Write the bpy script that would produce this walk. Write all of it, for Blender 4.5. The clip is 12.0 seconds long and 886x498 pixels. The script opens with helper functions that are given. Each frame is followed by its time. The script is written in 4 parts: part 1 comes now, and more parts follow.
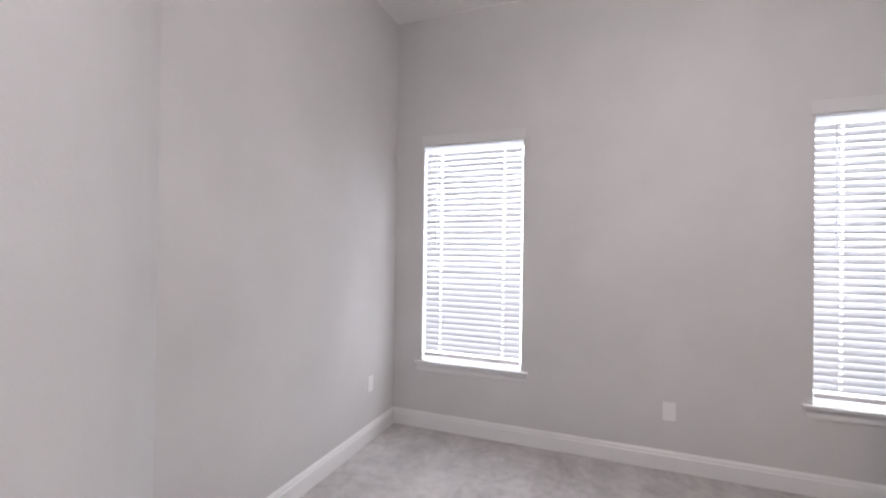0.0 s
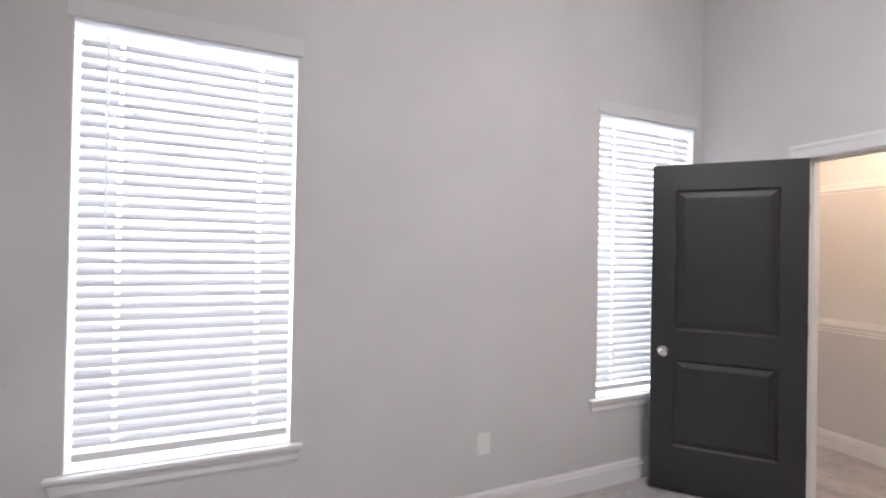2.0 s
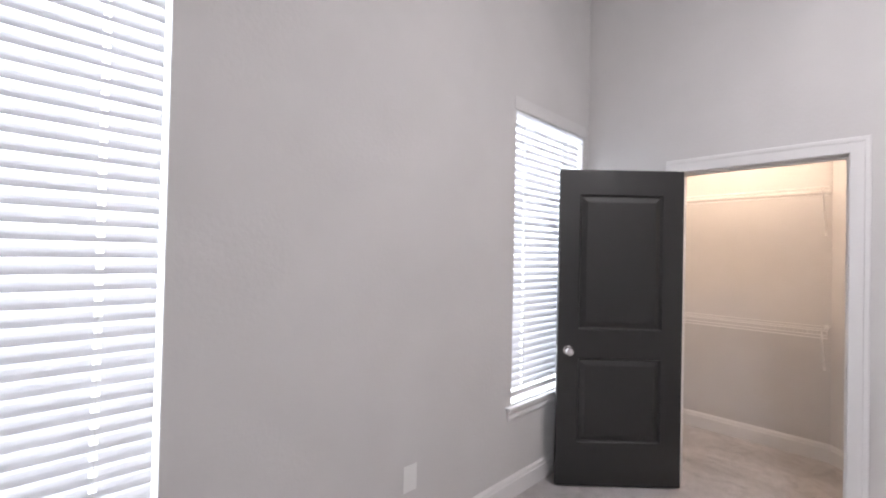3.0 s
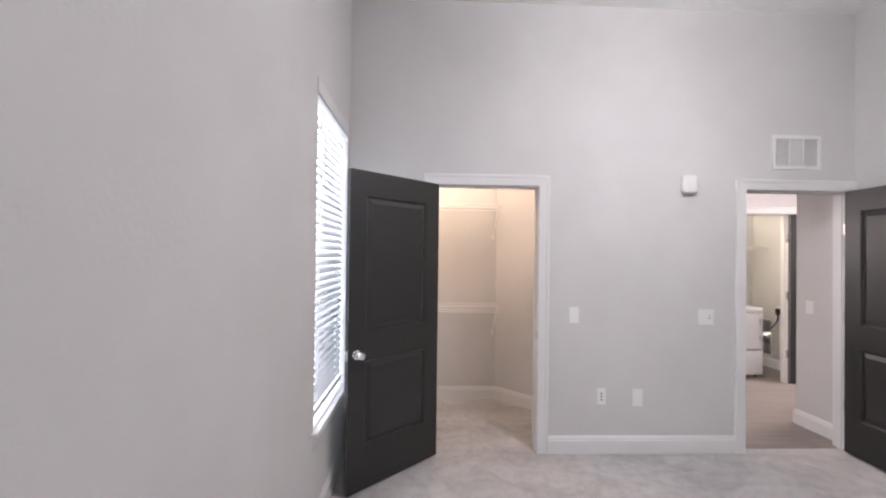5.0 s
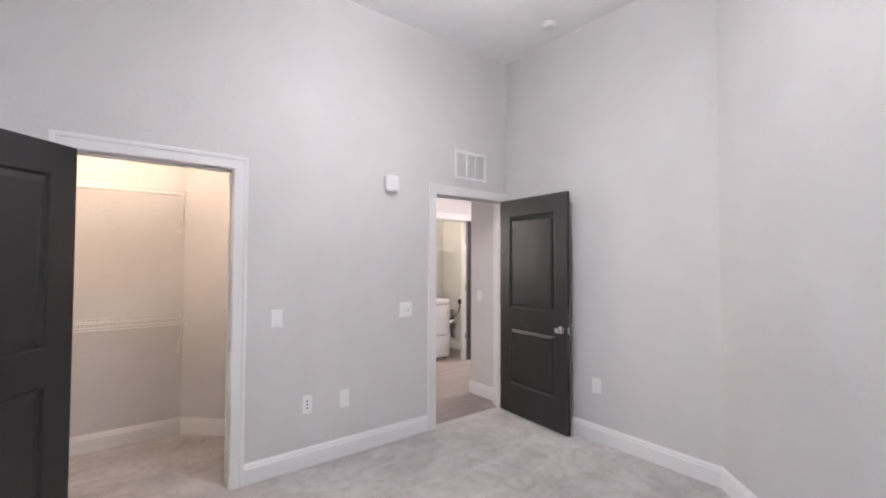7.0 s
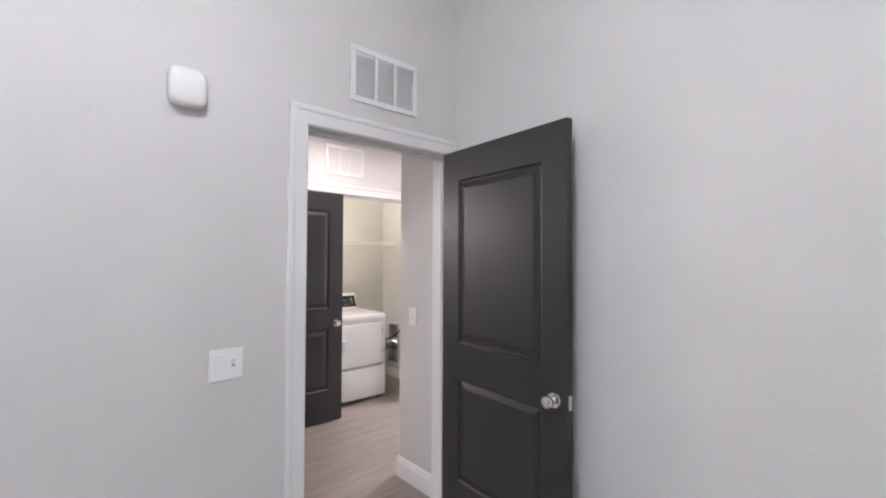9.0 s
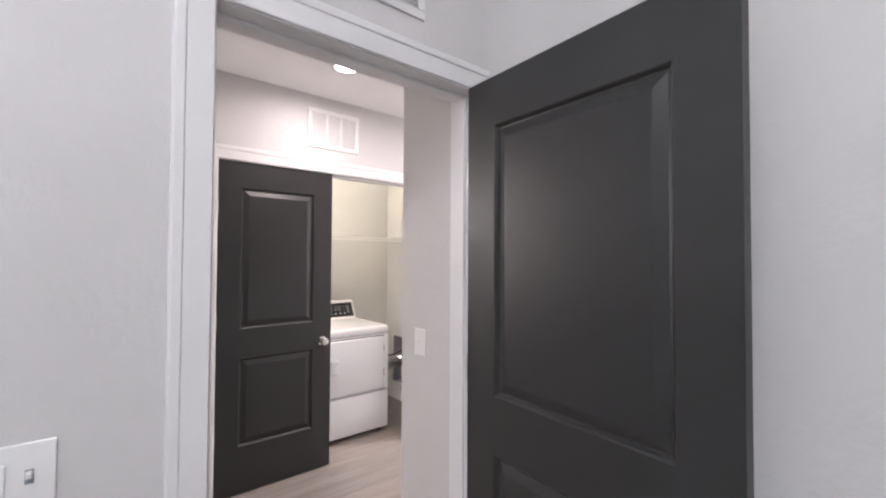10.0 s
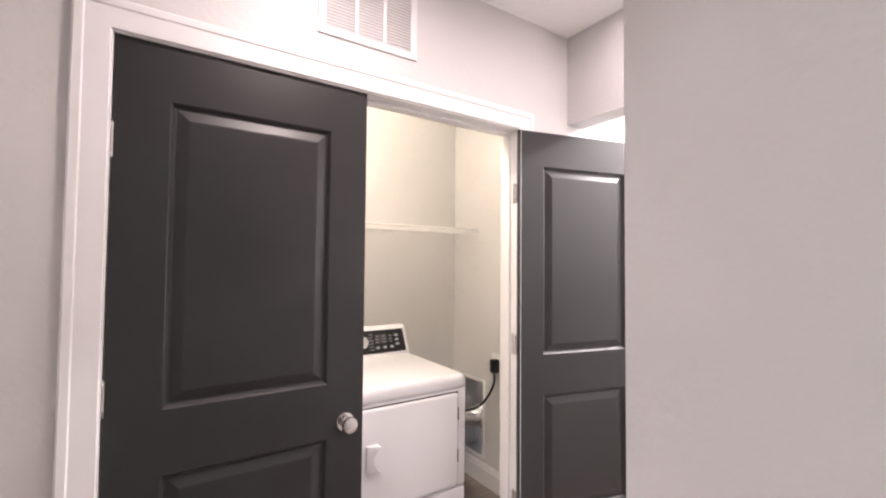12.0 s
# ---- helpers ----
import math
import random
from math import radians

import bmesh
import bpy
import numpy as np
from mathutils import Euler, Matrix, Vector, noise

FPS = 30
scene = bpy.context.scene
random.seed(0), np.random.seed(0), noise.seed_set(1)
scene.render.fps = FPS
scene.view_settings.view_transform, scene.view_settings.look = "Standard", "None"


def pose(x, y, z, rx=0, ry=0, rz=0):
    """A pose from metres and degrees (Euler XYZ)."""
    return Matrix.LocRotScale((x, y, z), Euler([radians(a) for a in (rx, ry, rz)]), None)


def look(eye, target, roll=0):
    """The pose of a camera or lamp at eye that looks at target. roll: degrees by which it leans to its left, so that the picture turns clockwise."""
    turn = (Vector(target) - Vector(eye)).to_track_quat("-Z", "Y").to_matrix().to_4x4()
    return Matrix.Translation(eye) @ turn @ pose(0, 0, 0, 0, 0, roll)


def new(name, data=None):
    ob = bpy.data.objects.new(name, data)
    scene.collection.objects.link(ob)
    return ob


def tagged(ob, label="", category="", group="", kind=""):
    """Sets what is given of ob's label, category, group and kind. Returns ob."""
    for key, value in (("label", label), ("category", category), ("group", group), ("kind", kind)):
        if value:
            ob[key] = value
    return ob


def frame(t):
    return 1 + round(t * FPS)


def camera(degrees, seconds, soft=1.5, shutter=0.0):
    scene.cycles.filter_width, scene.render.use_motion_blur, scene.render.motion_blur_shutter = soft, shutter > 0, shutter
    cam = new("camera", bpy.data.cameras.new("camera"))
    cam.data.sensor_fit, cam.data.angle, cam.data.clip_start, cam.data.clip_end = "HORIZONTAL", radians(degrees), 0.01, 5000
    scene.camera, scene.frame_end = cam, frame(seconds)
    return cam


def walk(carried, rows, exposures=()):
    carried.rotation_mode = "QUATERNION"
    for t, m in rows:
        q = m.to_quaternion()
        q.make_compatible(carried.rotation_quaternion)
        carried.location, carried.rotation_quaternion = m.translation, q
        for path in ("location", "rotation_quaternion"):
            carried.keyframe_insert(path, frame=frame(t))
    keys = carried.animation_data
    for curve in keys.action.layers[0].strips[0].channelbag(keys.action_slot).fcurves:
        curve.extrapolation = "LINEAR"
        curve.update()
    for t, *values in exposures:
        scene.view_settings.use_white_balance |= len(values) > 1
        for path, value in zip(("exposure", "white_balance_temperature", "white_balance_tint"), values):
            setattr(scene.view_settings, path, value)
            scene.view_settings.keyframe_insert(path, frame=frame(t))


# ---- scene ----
cam = camera(92.4, 12.0, soft=2.1)
PATH = [
    (0, (-2.145, -0.217, 1.483), (-2.859, 1.651, 1.495), 0.8),
    (0.5, (-2.297, 0.081, 1.482), (-2.714, 2.036, 1.494), 0.5),
    (1, (-2.515, 0.378, 1.465), (-2.546, 2.378, 1.48), 0.8),
    (1.5, (-2.701, 0.705, 1.487), (-2.337, 2.671, 1.486), 0.9),
    (2, (-2.86, 0.973, 1.469), (-2.099, 2.822, 1.483), 1.1),
    (2.5, (-2.957, 1.283, 1.46), (-1.864, 2.958, 1.486), 1.3),
    (3, (-3.056, 1.531, 1.472), (-1.658, 2.960, 1.498), 1.3),
    (4.8, (-3.163, 2.456, 1.518), (-1.164, 2.506, 1.535), 0.6),
    (5, (-3.239, 2.481, 1.517), (-1.241, 2.412, 1.539), 0.7),
    (5.5, (-3.273, 2.59, 1.522), (-1.323, 2.144, 1.551), 0.6),
    (6, (-3.246, 2.644, 1.512), (-1.419, 1.83, 1.547), 0.5),
    (6.5, (-3.167, 2.543, 1.464), (-1.491, 1.452, 1.514), 0.3),
    (7, (-2.992, 2.242, 1.454), (-1.412, 1.017, 1.51), 0.2),
    (7.5, (-2.726, 1.905, 1.47), (-1.199, 0.615, 1.511), 0.2),
    (7.7, (-2.621, 1.758, 1.457), (-1.096, 0.466, 1.51), 0.1),
    (9.3, (-1.583, 0.588, 1.464), (-0.089, -0.741, 1.506), 0.3),
    (9.5, (-1.448, 0.47, 1.466), (0.053, -0.851, 1.504), 0.2),
    (10, (-1.08, 0.22, 1.448), (0.452, -1.066, 1.494), 0.3),
    (10.5, (-0.729, -0.031, 1.471), (0.871, -1.231, 1.505), 0.1),
    (11, (-0.371, -0.181, 1.459), (1.28, -1.309, 1.499), 0.1),
    (11.5, (-0.017, -0.334, 1.443), (1.639, -1.455, 1.496), 0.4),
    (12, (0.295, -0.5, 1.426), (1.963, -1.6, 1.494), 0.5),
]
walk(cam, [(t, look(eye, target, roll)) for t, eye, target, roll in PATH], [(0, -0.12, 6680, 16), (2, 0.05, 6620, 15), (5, 0.04, 6520, 15), (7.5, 0.08, 6500, 14), (9.5, 0.1, 6280, 12), (10.5, 0.34, 6350, 14), (11, 0.34, 6450, 15), (12, 0.3, 6600, 17)])

# ---- light ----
world = bpy.data.worlds.new("world")
scene.world = world
world.use_nodes = True
wn = world.node_tree
sky = wn.nodes.new("ShaderNodeTexSky")
sky.sky_type, sky.sun_disc = "NISHITA", False
sky.sun_elevation, sky.sun_rotation = radians(50), radians(150)
wn.links.new(sky.outputs[0], wn.nodes["Background"].inputs[0])
wn.nodes["Background"].inputs[1].default_value = 0.12


def area_lamp(name, m, sx, sy, watts, colour):
    data = bpy.data.lights.new(name, "AREA")
    data.shape, data.size, data.size_y, data.energy, data.color = "RECTANGLE", sx, sy, watts, colour
    ob = new(name, data)
    ob.matrix_world = m
    return ob


def disc_lamp(name, m, size, watts, colour, spread=180):
    data = bpy.data.lights.new(name, "AREA")
    data.shape, data.size, data.energy, data.color, data.spread = "DISK", size, watts, colour, radians(spread)
    ob = new(name, data)
    ob.matrix_world = m
    return ob


# plan, in metres: room face of each wall
N, EAST, S, W = 3.085, 0.0, -0.885, -3.85
CUT_X, CUT_Y = -1.907, 0.985
CEIL, HALL_CEIL = 3.455, 2.575
HEAD = 2.042
WIN = ((-3.59, -2.745), (-0.93, -0.08))
WIN_Z = (0.563, 2.372)
CL_Y = (1.638, 2.437)
BD_Y = (-0.83, 0.0)
LW = 1.725
LD_Y = (-1.85, -0.375)
BATH_X = (0.62, 1.635)
VS = -0.92
BY = 0.02
CORNER = 0.572

SKY_WATTS = 28
for a, b in WIN:
    area_lamp("window_daylight", look(((a + b) / 2, N + 0.175, (WIN_Z[0] + WIN_Z[1]) / 2), ((a + b) / 2, 0, (WIN_Z[0] + WIN_Z[1]) / 2)), b - a, WIN_Z[1] - WIN_Z[0], SKY_WATTS, (0.84, 0.92, 1.0))
disc_lamp("hall_downlight_lamp", look((1.2, -0.938, HALL_CEIL - 0.004), (1.2, -0.938, 0)), 0.12, 9.5, (1.0, 0.87, 0.835), 172)
# unseen lamp, added to lift the general light of the hall
disc_lamp("hall_fill_lamp", look((1.1, -1.95, HALL_CEIL - 0.012), (1.1, -1.95, 0)), 0.13, 5, (1.0, 0.86, 0.84))
# unseen lamp past the header, added in place of light arriving from there
disc_lamp("far_fill_lamp", look((1.1, -3.2, HALL_CEIL - 0.012), (1.1, -3.2, 0)), 0.13, 100, (1.0, 0.96, 0.95))
area_lamp("vanity_lamp", look((2.57, 0.5, 1.92), (0.5, 0.5, 1.5)), 0.5, 0.1, 60, (1.0, 0.90, 0.86))


# ---- materials ----
def nodes_of(name):
    m = bpy.data.materials.new(name)
    m.use_nodes = True
    t = m.node_tree
    return m, t, t.nodes["Principled BSDF"]


def noise_of(t, scale, detail=3.0, rough=0.55):
    geo = t.nodes.new("ShaderNodeNewGeometry")
    n = t.nodes.new("ShaderNodeTexNoise")
    n.inputs["Scale"].default_value, n.inputs["Detail"].default_value, n.inputs["Roughness"].default_value = scale, detail, rough
    t.links.new(geo.outputs["Position"], n.inputs["Vector"])
    return n


def ramp_of(t, source, stops):
    r = t.nodes.new("ShaderNodeValToRGB")
    e = r.color_ramp.elements
    e[0].position, e[0].color = stops[0][0], (*stops[0][1], 1)
    e[1].position, e[1].color = stops[-1][0], (*stops[-1][1], 1)
    for p, c in stops[1:-1]:
        x = e.new(p)
        x.color = (*c, 1)
    t.links.new(source, r.inputs[0])
    return r


def bump_of(t, bsdf, source, strength, distance):
    b = t.nodes.new("ShaderNodeBump")
    b.inputs["Strength"].default_value, b.inputs["Distance"].default_value = strength, distance
    t.links.new(source, b.inputs["Height"])
    t.links.new(b.outputs[0], bsdf.inputs["Normal"])
    return b


def paint(name, colour, rough, grain=90.0, relief=0.25, depth=0.002, blotch=0.03, spec=0.4):
    """Painted surface: soft blotches over metres, roller or orange-peel relief in millimetres."""
    m, t, b = nodes_of(name)
    big = noise_of(t, 1.6, 3)
    lo = [c * (1 - blotch) for c in colour]
    hi = [min(1, c * (1 + blotch)) for c in colour]
    r = ramp_of(t, big.outputs["Fac"], [(0.35, lo), (0.65, hi)])
    t.links.new(r.outputs[0], b.inputs["Base Color"])
    fine = noise_of(t, grain, 2)
    bump_of(t, b, fine.outputs["Fac"], relief, depth)
    rr = t.nodes.new("ShaderNodeMapRange")
    rr.inputs["To Min"].default_value, rr.inputs["To Max"].default_value = rough - 0.05, rough + 0.05
    t.links.new(big.outputs["Fac"], rr.inputs["Value"])
    t.links.new(rr.outputs[0], b.inputs["Roughness"])
    b.inputs["Specular IOR Level"].default_value = spec
    return m


WALL = paint("wall_paint", (0.60, 0.588, 0.582), 0.62, 48, 0.36, 0.003)
CEILING = paint("ceiling_paint", (0.87, 0.865, 0.86), 0.75, 40, 0.5, 0.004)
TRIM = paint("trim_paint", (0.74, 0.732, 0.728), 0.33, 30, 0.06, 0.001, 0.015)
HEADBOARD = paint("head_board_paint", (0.65, 0.642, 0.636), 0.5, 40, 0.1, 0.001, 0.02)
DOOR = paint("door_paint", (0.0175, 0.0172, 0.0174), 0.42, 22, 0.10, 0.001, 0.06, 0.5)
PLATE = paint("plate_plastic", (0.78, 0.775, 0.765), 0.3, 30, 0.02, 0.0005, 0.01)
ENAMEL = paint("white_enamel", (0.72, 0.72, 0.735), 0.22, 14, 0.03, 0.001, 0.01, 0.5)
BLACK = paint("black_plastic", (0.012, 0.012, 0.014), 0.28, 40, 0.05, 0.0005, 0.05)
SLOT = paint("dark_slot", (0.03, 0.03, 0.03), 0.6, 40, 0.05, 0.0005, 0.02)
WIRE = paint("vinyl_coated_wire", (0.82, 0.81, 0.80), 0.35, 40, 0.03, 0.0005, 0.01)
GREY_PRINT = paint("grey_print", (0.30, 0.32, 0.35), 0.4, 40, 0.02, 0.0005, 0.02)
ESPRESSO = paint("espresso_cabinet", (0.012, 0.010, 0.010), 0.35, 18, 0.1, 0.001, 0.1)


def metal(name, colour, rough):
    m, t, b = nodes_of(name)
    n = noise_of(t, 60, 3)
    r = ramp_of(t, n.outputs["Fac"], [(0.3, [c * 0.9 for c in colour]), (0.7, colour)])
    t.links.new(r.outputs[0], b.inputs["Base Color"])
    rr = t.nodes.new("ShaderNodeMapRange")
    rr.inputs["To Min"].default_value, rr.inputs["To Max"].default_value = rough * 0.8, rough * 1.3
    t.links.new(n.outputs["Fac"], rr.inputs["Value"])
    t.links.new(rr.outputs[0], b.inputs["Roughness"])
    b.inputs["Metallic"].default_value = 1.0
    return m


NICKEL = metal("satin_nickel", (0.72, 0.70, 0.68), 0.2)
STEEL = metal("galvanised_steel", (0.62, 0.63, 0.65), 0.3)
FOIL = metal("foil_duct", (0.75, 0.75, 0.77), 0.22)

# carpet: cut pile with darker tufts and brushed patches
CARPET, t, b = nodes_of("carpet")
patch = noise_of(t, 3.2, 5, 0.62)
patch.inputs["Distortion"].default_value = 0.5
tuft = noise_of(t, 260.0, 3, 0.7)
mid = noise_of(t, 17.0, 4, 0.65)
r1 = ramp_of(t, patch.outputs["Fac"], [(0.34, (0.66, 0.625, 0.612)), (0.5, (0.72, 0.682, 0.67)), (0.66, (0.78, 0.74, 0.728))])
r2 = ramp_of(t, tuft.outputs["Fac"], [(0.3, (0.62, 0.62, 0.62)), (0.7, (1.0, 1.0, 1.0))])
r3 = ramp_of(t, mid.outputs["Fac"], [(0.38, (0.88, 0.88, 0.88)), (0.54, (1.0, 1.0, 1.0))])
mix = t.nodes.new("ShaderNodeMix")
mix.data_type, mix.blend_type = "RGBA", "MULTIPLY"
mix.inputs["Factor"].default_value = 1.0
t.links.new(r1.outputs[0], mix.inputs["A"])
t.links.new(r2.outputs[0], mix.inputs["B"])
mix2 = t.nodes.new("ShaderNodeMix")
mix2.data_type, mix2.blend_type = "RGBA", "MULTIPLY"
mix2.inputs["Factor"].default_value = 1.0
t.links.new(mix.outputs["Result"], mix2.inputs["A"])
t.links.new(r3.outputs[0], mix2.inputs["B"])
# brushed seams where the pile changes its lie
seam = noise_of(t, 1.9, 3, 0.5)
seam.inputs["Distortion"].default_value = 1.1
r4 = ramp_of(t, seam.outputs["Fac"], [(0.45, (1.0, 1.0, 1.0)), (0.492, (0.88, 0.88, 0.885)), (0.508, (0.88, 0.88, 0.885)), (0.57, (1.0, 1.0, 1.0))])
mix3 = t.nodes.new("ShaderNodeMix")
mix3.data_type, mix3.blend_type = "RGBA", "MULTIPLY"
mix3.inputs["Factor"].default_value = 1.0
t.links.new(mix2.outputs["Result"], mix3.inputs["A"])
t.links.new(r4.outputs[0], mix3.inputs["B"])
# vacuum strokes: long narrow swaths with a soft edge, in two directions
last = mix3
geo = t.nodes.new("ShaderNodeNewGeometry")
for turn, wide, lengthy, dark in ((24, 4.2, 1.0, 0.925), (-48, 3.4, 0.9, 0.94)):
    lay = t.nodes.new("ShaderNodeMapping")
    lay.inputs["Rotation"].default_value = (0, 0, radians(turn))
    lay.inputs["Scale"].default_value = (wide, lengthy, 1)
    t.links.new(geo.outputs["Position"], lay.inputs["Vector"])
    stroke = t.nodes.new("ShaderNodeTexNoise")
    stroke.inputs["Scale"].default_value, stroke.inputs["Detail"].default_value = 1.0, 2.5
    stroke.inputs["Distortion"].default_value = 0.35
    t.links.new(lay.outputs[0], stroke.inputs["Vector"])
    shade = ramp_of(t, stroke.outputs["Fac"], [(0.46, (dark, dark, dark)), (0.51, (1.0, 1.0, 1.0))])
    lower = t.nodes.new("ShaderNodeMix")
    lower.data_type, lower.blend_type = "RGBA", "MULTIPLY"
    lower.inputs["Factor"].default_value = 1.0
    t.links.new(last.outputs["Result"], lower.inputs["A"])
    t.links.new(shade.outputs[0], lower.inputs["B"])
    last = lower
t.links.new(last.outputs["Result"], b.inputs["Base Color"])
b.inputs["Roughness"].default_value = 0.95
b.inputs["Specular IOR Level"].default_value = 0.1
b.inputs["Sheen Weight"].default_value = 0.25
bump_of(t, b, tuft.outputs["Fac"], 0.8, 0.012)

# vinyl plank: grain stretched along the plank, tone by plank
PLANK, t, b = nodes_of("vinyl_plank")
tc = t.nodes.new("ShaderNodeTexCoord")
mp = t.nodes.new("ShaderNodeMapping")
mp.inputs["Scale"].default_value = (26, 2.2, 26)
info = t.nodes.new("ShaderNodeObjectInfo")
off = t.nodes.new("ShaderNodeVectorMath")
off.operation = "SCALE"
off.inputs[0].default_value = (31, 17, 5)
t.links.new(info.outputs["Random"], off.inputs["Scale"])
add = t.nodes.new("ShaderNodeVectorMath")
t.links.new(tc.outputs["Object"], add.inputs[0])
t.links.new(off.outputs[0], add.inputs[1])
t.links.new(add.outputs[0], mp.inputs["Vector"])
gr = t.nodes.new("ShaderNodeTexNoise")
gr.inputs["Scale"].default_value, gr.inputs["Detail"].default_value = 1.0, 5
t.links.new(mp.outputs[0], gr.inputs["Vector"])
r1 = ramp_of(t, gr.outputs["Fac"], [(0.3, (0.195, 0.163, 0.149)), (0.5, (0.238, 0.202, 0.186)), (0.7, (0.275, 0.24, 0.222))])
r2 = ramp_of(t, info.outputs["Random"], [(0.0, (0.86, 0.86, 0.86)), (1.0, (1.0, 0.98, 0.96))])
mix = t.nodes.new("ShaderNodeMix")
mix.data_type, mix.blend_type = "RGBA", "MULTIPLY"
mix.inputs["Factor"].default_value = 1.0
t.links.new(r1.outputs[0], mix.inputs["A"])
t.links.new(r2.outputs[0], mix.inputs["B"])
t.links.new(mix.outputs["Result"], b.inputs["Base Color"])
b.inputs["Roughness"].default_value = 0.3
bump_of(t, b, gr.outputs["Fac"], 0.12, 0.001)

# blind slats: white faux wood that lets a little light through
SLAT, t, b = nodes_of("blind_slat")
b.inputs["Base Color"].default_value = (0.70, 0.70, 0.712, 1)
b.inputs["Roughness"].default_value = 0.45
tr = t.nodes.new("ShaderNodeBsdfTranslucent")
tr.inputs["Color"].default_value = (0.9, 0.92, 0.95, 1)
ms = t.nodes.new("ShaderNodeMixShader")
ms.inputs[0].default_value = 0.14
t.links.new(b.outputs[0], ms.inputs[1])
t.links.new(tr.outputs[0], ms.inputs[2])
t.links.new(ms.outputs[0], t.nodes["Material Output"].inputs["Surface"])
gn = noise_of(t, 35, 2)
bump_of(t, b, gn.outputs["Fac"], 0.05, 0.0008)

# valance board: thin white vinyl that glows with the daylight behind it
VALANCE, t, b = nodes_of("blind_valance")
b.inputs["Base Color"].default_value = (0.84, 0.84, 0.85, 1)
b.inputs["Roughness"].default_value = 0.4
tr = t.nodes.new("ShaderNodeBsdfTranslucent")
tr.inputs["Color"].default_value = (0.92, 0.93, 0.95, 1)
ms = t.nodes.new("ShaderNodeMixShader")
ms.inputs[0].default_value = 0.8
t.links.new(b.outputs[0], ms.inputs[1])
t.links.new(tr.outputs[0], ms.inputs[2])
t.links.new(ms.outputs[0], t.nodes["Material Output"].inputs["Surface"])
gn = noise_of(t, 30, 2)
bump_of(t, b, gn.outputs["Fac"], 0.04, 0.0008)

GLASS, t, b = nodes_of("window_glass")
b.inputs["Base Color"].default_value = (1, 1, 1, 1)
b.inputs["Roughness"].default_value = 0.0
b.inputs["Transmission Weight"].default_value = 1.0
b.inputs["IOR"].default_value = 1.05

MIRROR, t, b = nodes_of("mirror_glass")
b.inputs["Base Color"].default_value = (0.9, 0.9, 0.9, 1)
b.inputs["Metallic"].default_value, b.inputs["Roughness"].default_value = 1.0, 0.02

GRANITE, t, b = nodes_of("speckled_granite")
g1 = noise_of(t, 70, 4, 0.7)
r1 = ramp_of(t, g1.outputs["Fac"], [(0.36, (0.12, 0.10, 0.09)), (0.47, (0.5, 0.44, 0.38)), (0.62, (0.72, 0.68, 0.62))])
t.links.new(r1.outputs[0], b.inputs["Base Color"])
b.inputs["Roughness"].default_value = 0.2


def glow(name, colour, strength):
    m, t, b = nodes_of(name)
    b.inputs["Base Color"].default_value = (0.9, 0.9, 0.9, 1)
    b.inputs["Emission Color"].default_value = (*colour, 1)
    b.inputs["Emission Strength"].default_value = strength
    return m


LAMP_LENS = glow("lamp_lens", (1.0, 0.86, 0.81), 30)
# lens glow of the two added hall lamps
FILL_LENS = glow("fill_lamp_lens", (1.0, 0.93, 0.87), 16)
VANITY_GLASS = glow("vanity_glass", (1.0, 0.95, 0.88), 5)
# glow of an added bedroom light, making up for weak window light
BED_FILL_GLOBE = glow("bedroom_fill_globe", (0.98, 0.972, 1.0), 96)
CLOSET_GLOBE = glow("closet_globe", (1.0, 0.76, 0.56), 94)
LAUNDRY_GLOBE = glow("laundry_globe", (1.0, 0.89, 0.70), 138)


# ---- mesh helpers ----
def mesh_of(name, bm, material):
    me = bpy.data.meshes.new(name)
    bmesh.ops.recalc_face_normals(bm, faces=bm.faces)
    bm.to_mesh(me)
    bm.free()
    me.materials.append(material)
    return me


def smooth(me, angle=35):
    me.polygons.foreach_set("use_smooth", [True] * len(me.polygons))
    me.set_sharp_from_angle(angle=radians(angle))
    return me


def part(name, bm, material, parent=None, label="", at=None, round_shade=False):
    me = mesh_of(name, bm, material)
    if round_shade:
        smooth(me)
    ob = new(name, me)
    if parent:
        ob.parent = parent
    if at is not None:
        ob.matrix_local = at
    return tagged(ob, label) if label else ob


def thing(name, m, label, category, group="", kind=""):
    ob = new(name)
    ob.empty_display_size = 0.1
    ob.matrix_world = m
    return tagged(ob, label, category, group, kind)


def box(bm, lo, hi, bevel=0.0, segs=1):
    made = bmesh.ops.create_cube(bm, size=1)["verts"]
    size = [h - l for l, h in zip(lo, hi)]
    mid = [(h + l) / 2 for l, h in zip(lo, hi)]
    for v in made:
        v.co = Vector([c * s + q for c, s, q in zip(v.co, size, mid)])
    if bevel:
        edges = {e for v in made for e in v.link_edges}
        bmesh.ops.bevel(bm, geom=list(edges), offset=bevel, segments=segs, affect="EDGES", profile=0.5)
    return bm


def boxed(lo, hi, bevel=0.0, segs=1):
    return box(bmesh.new(), lo, hi, bevel, segs)


def lathe(profile, segs=24, m=None, bm=None):
    """Turns (radius, height) pairs round z."""
    bm = bm or bmesh.new()
    rings = []
    for r, h in profile:
        ring = []
        for i in range(segs):
            a = 2 * math.pi * i / segs
            p = Vector((r * math.cos(a), r * math.sin(a), h))
            ring.append(bm.verts.new(m @ p if m else p))
        rings.append(ring)
    for a, b2 in zip(rings, rings[1:]):
        for i in range(segs):
            j = (i + 1) % segs
            bm.faces.new((a[i], a[j], b2[j], b2[i]))
    bm.faces.new(rings[0][::-1])
    bm.faces.new(rings[-1])
    return bm


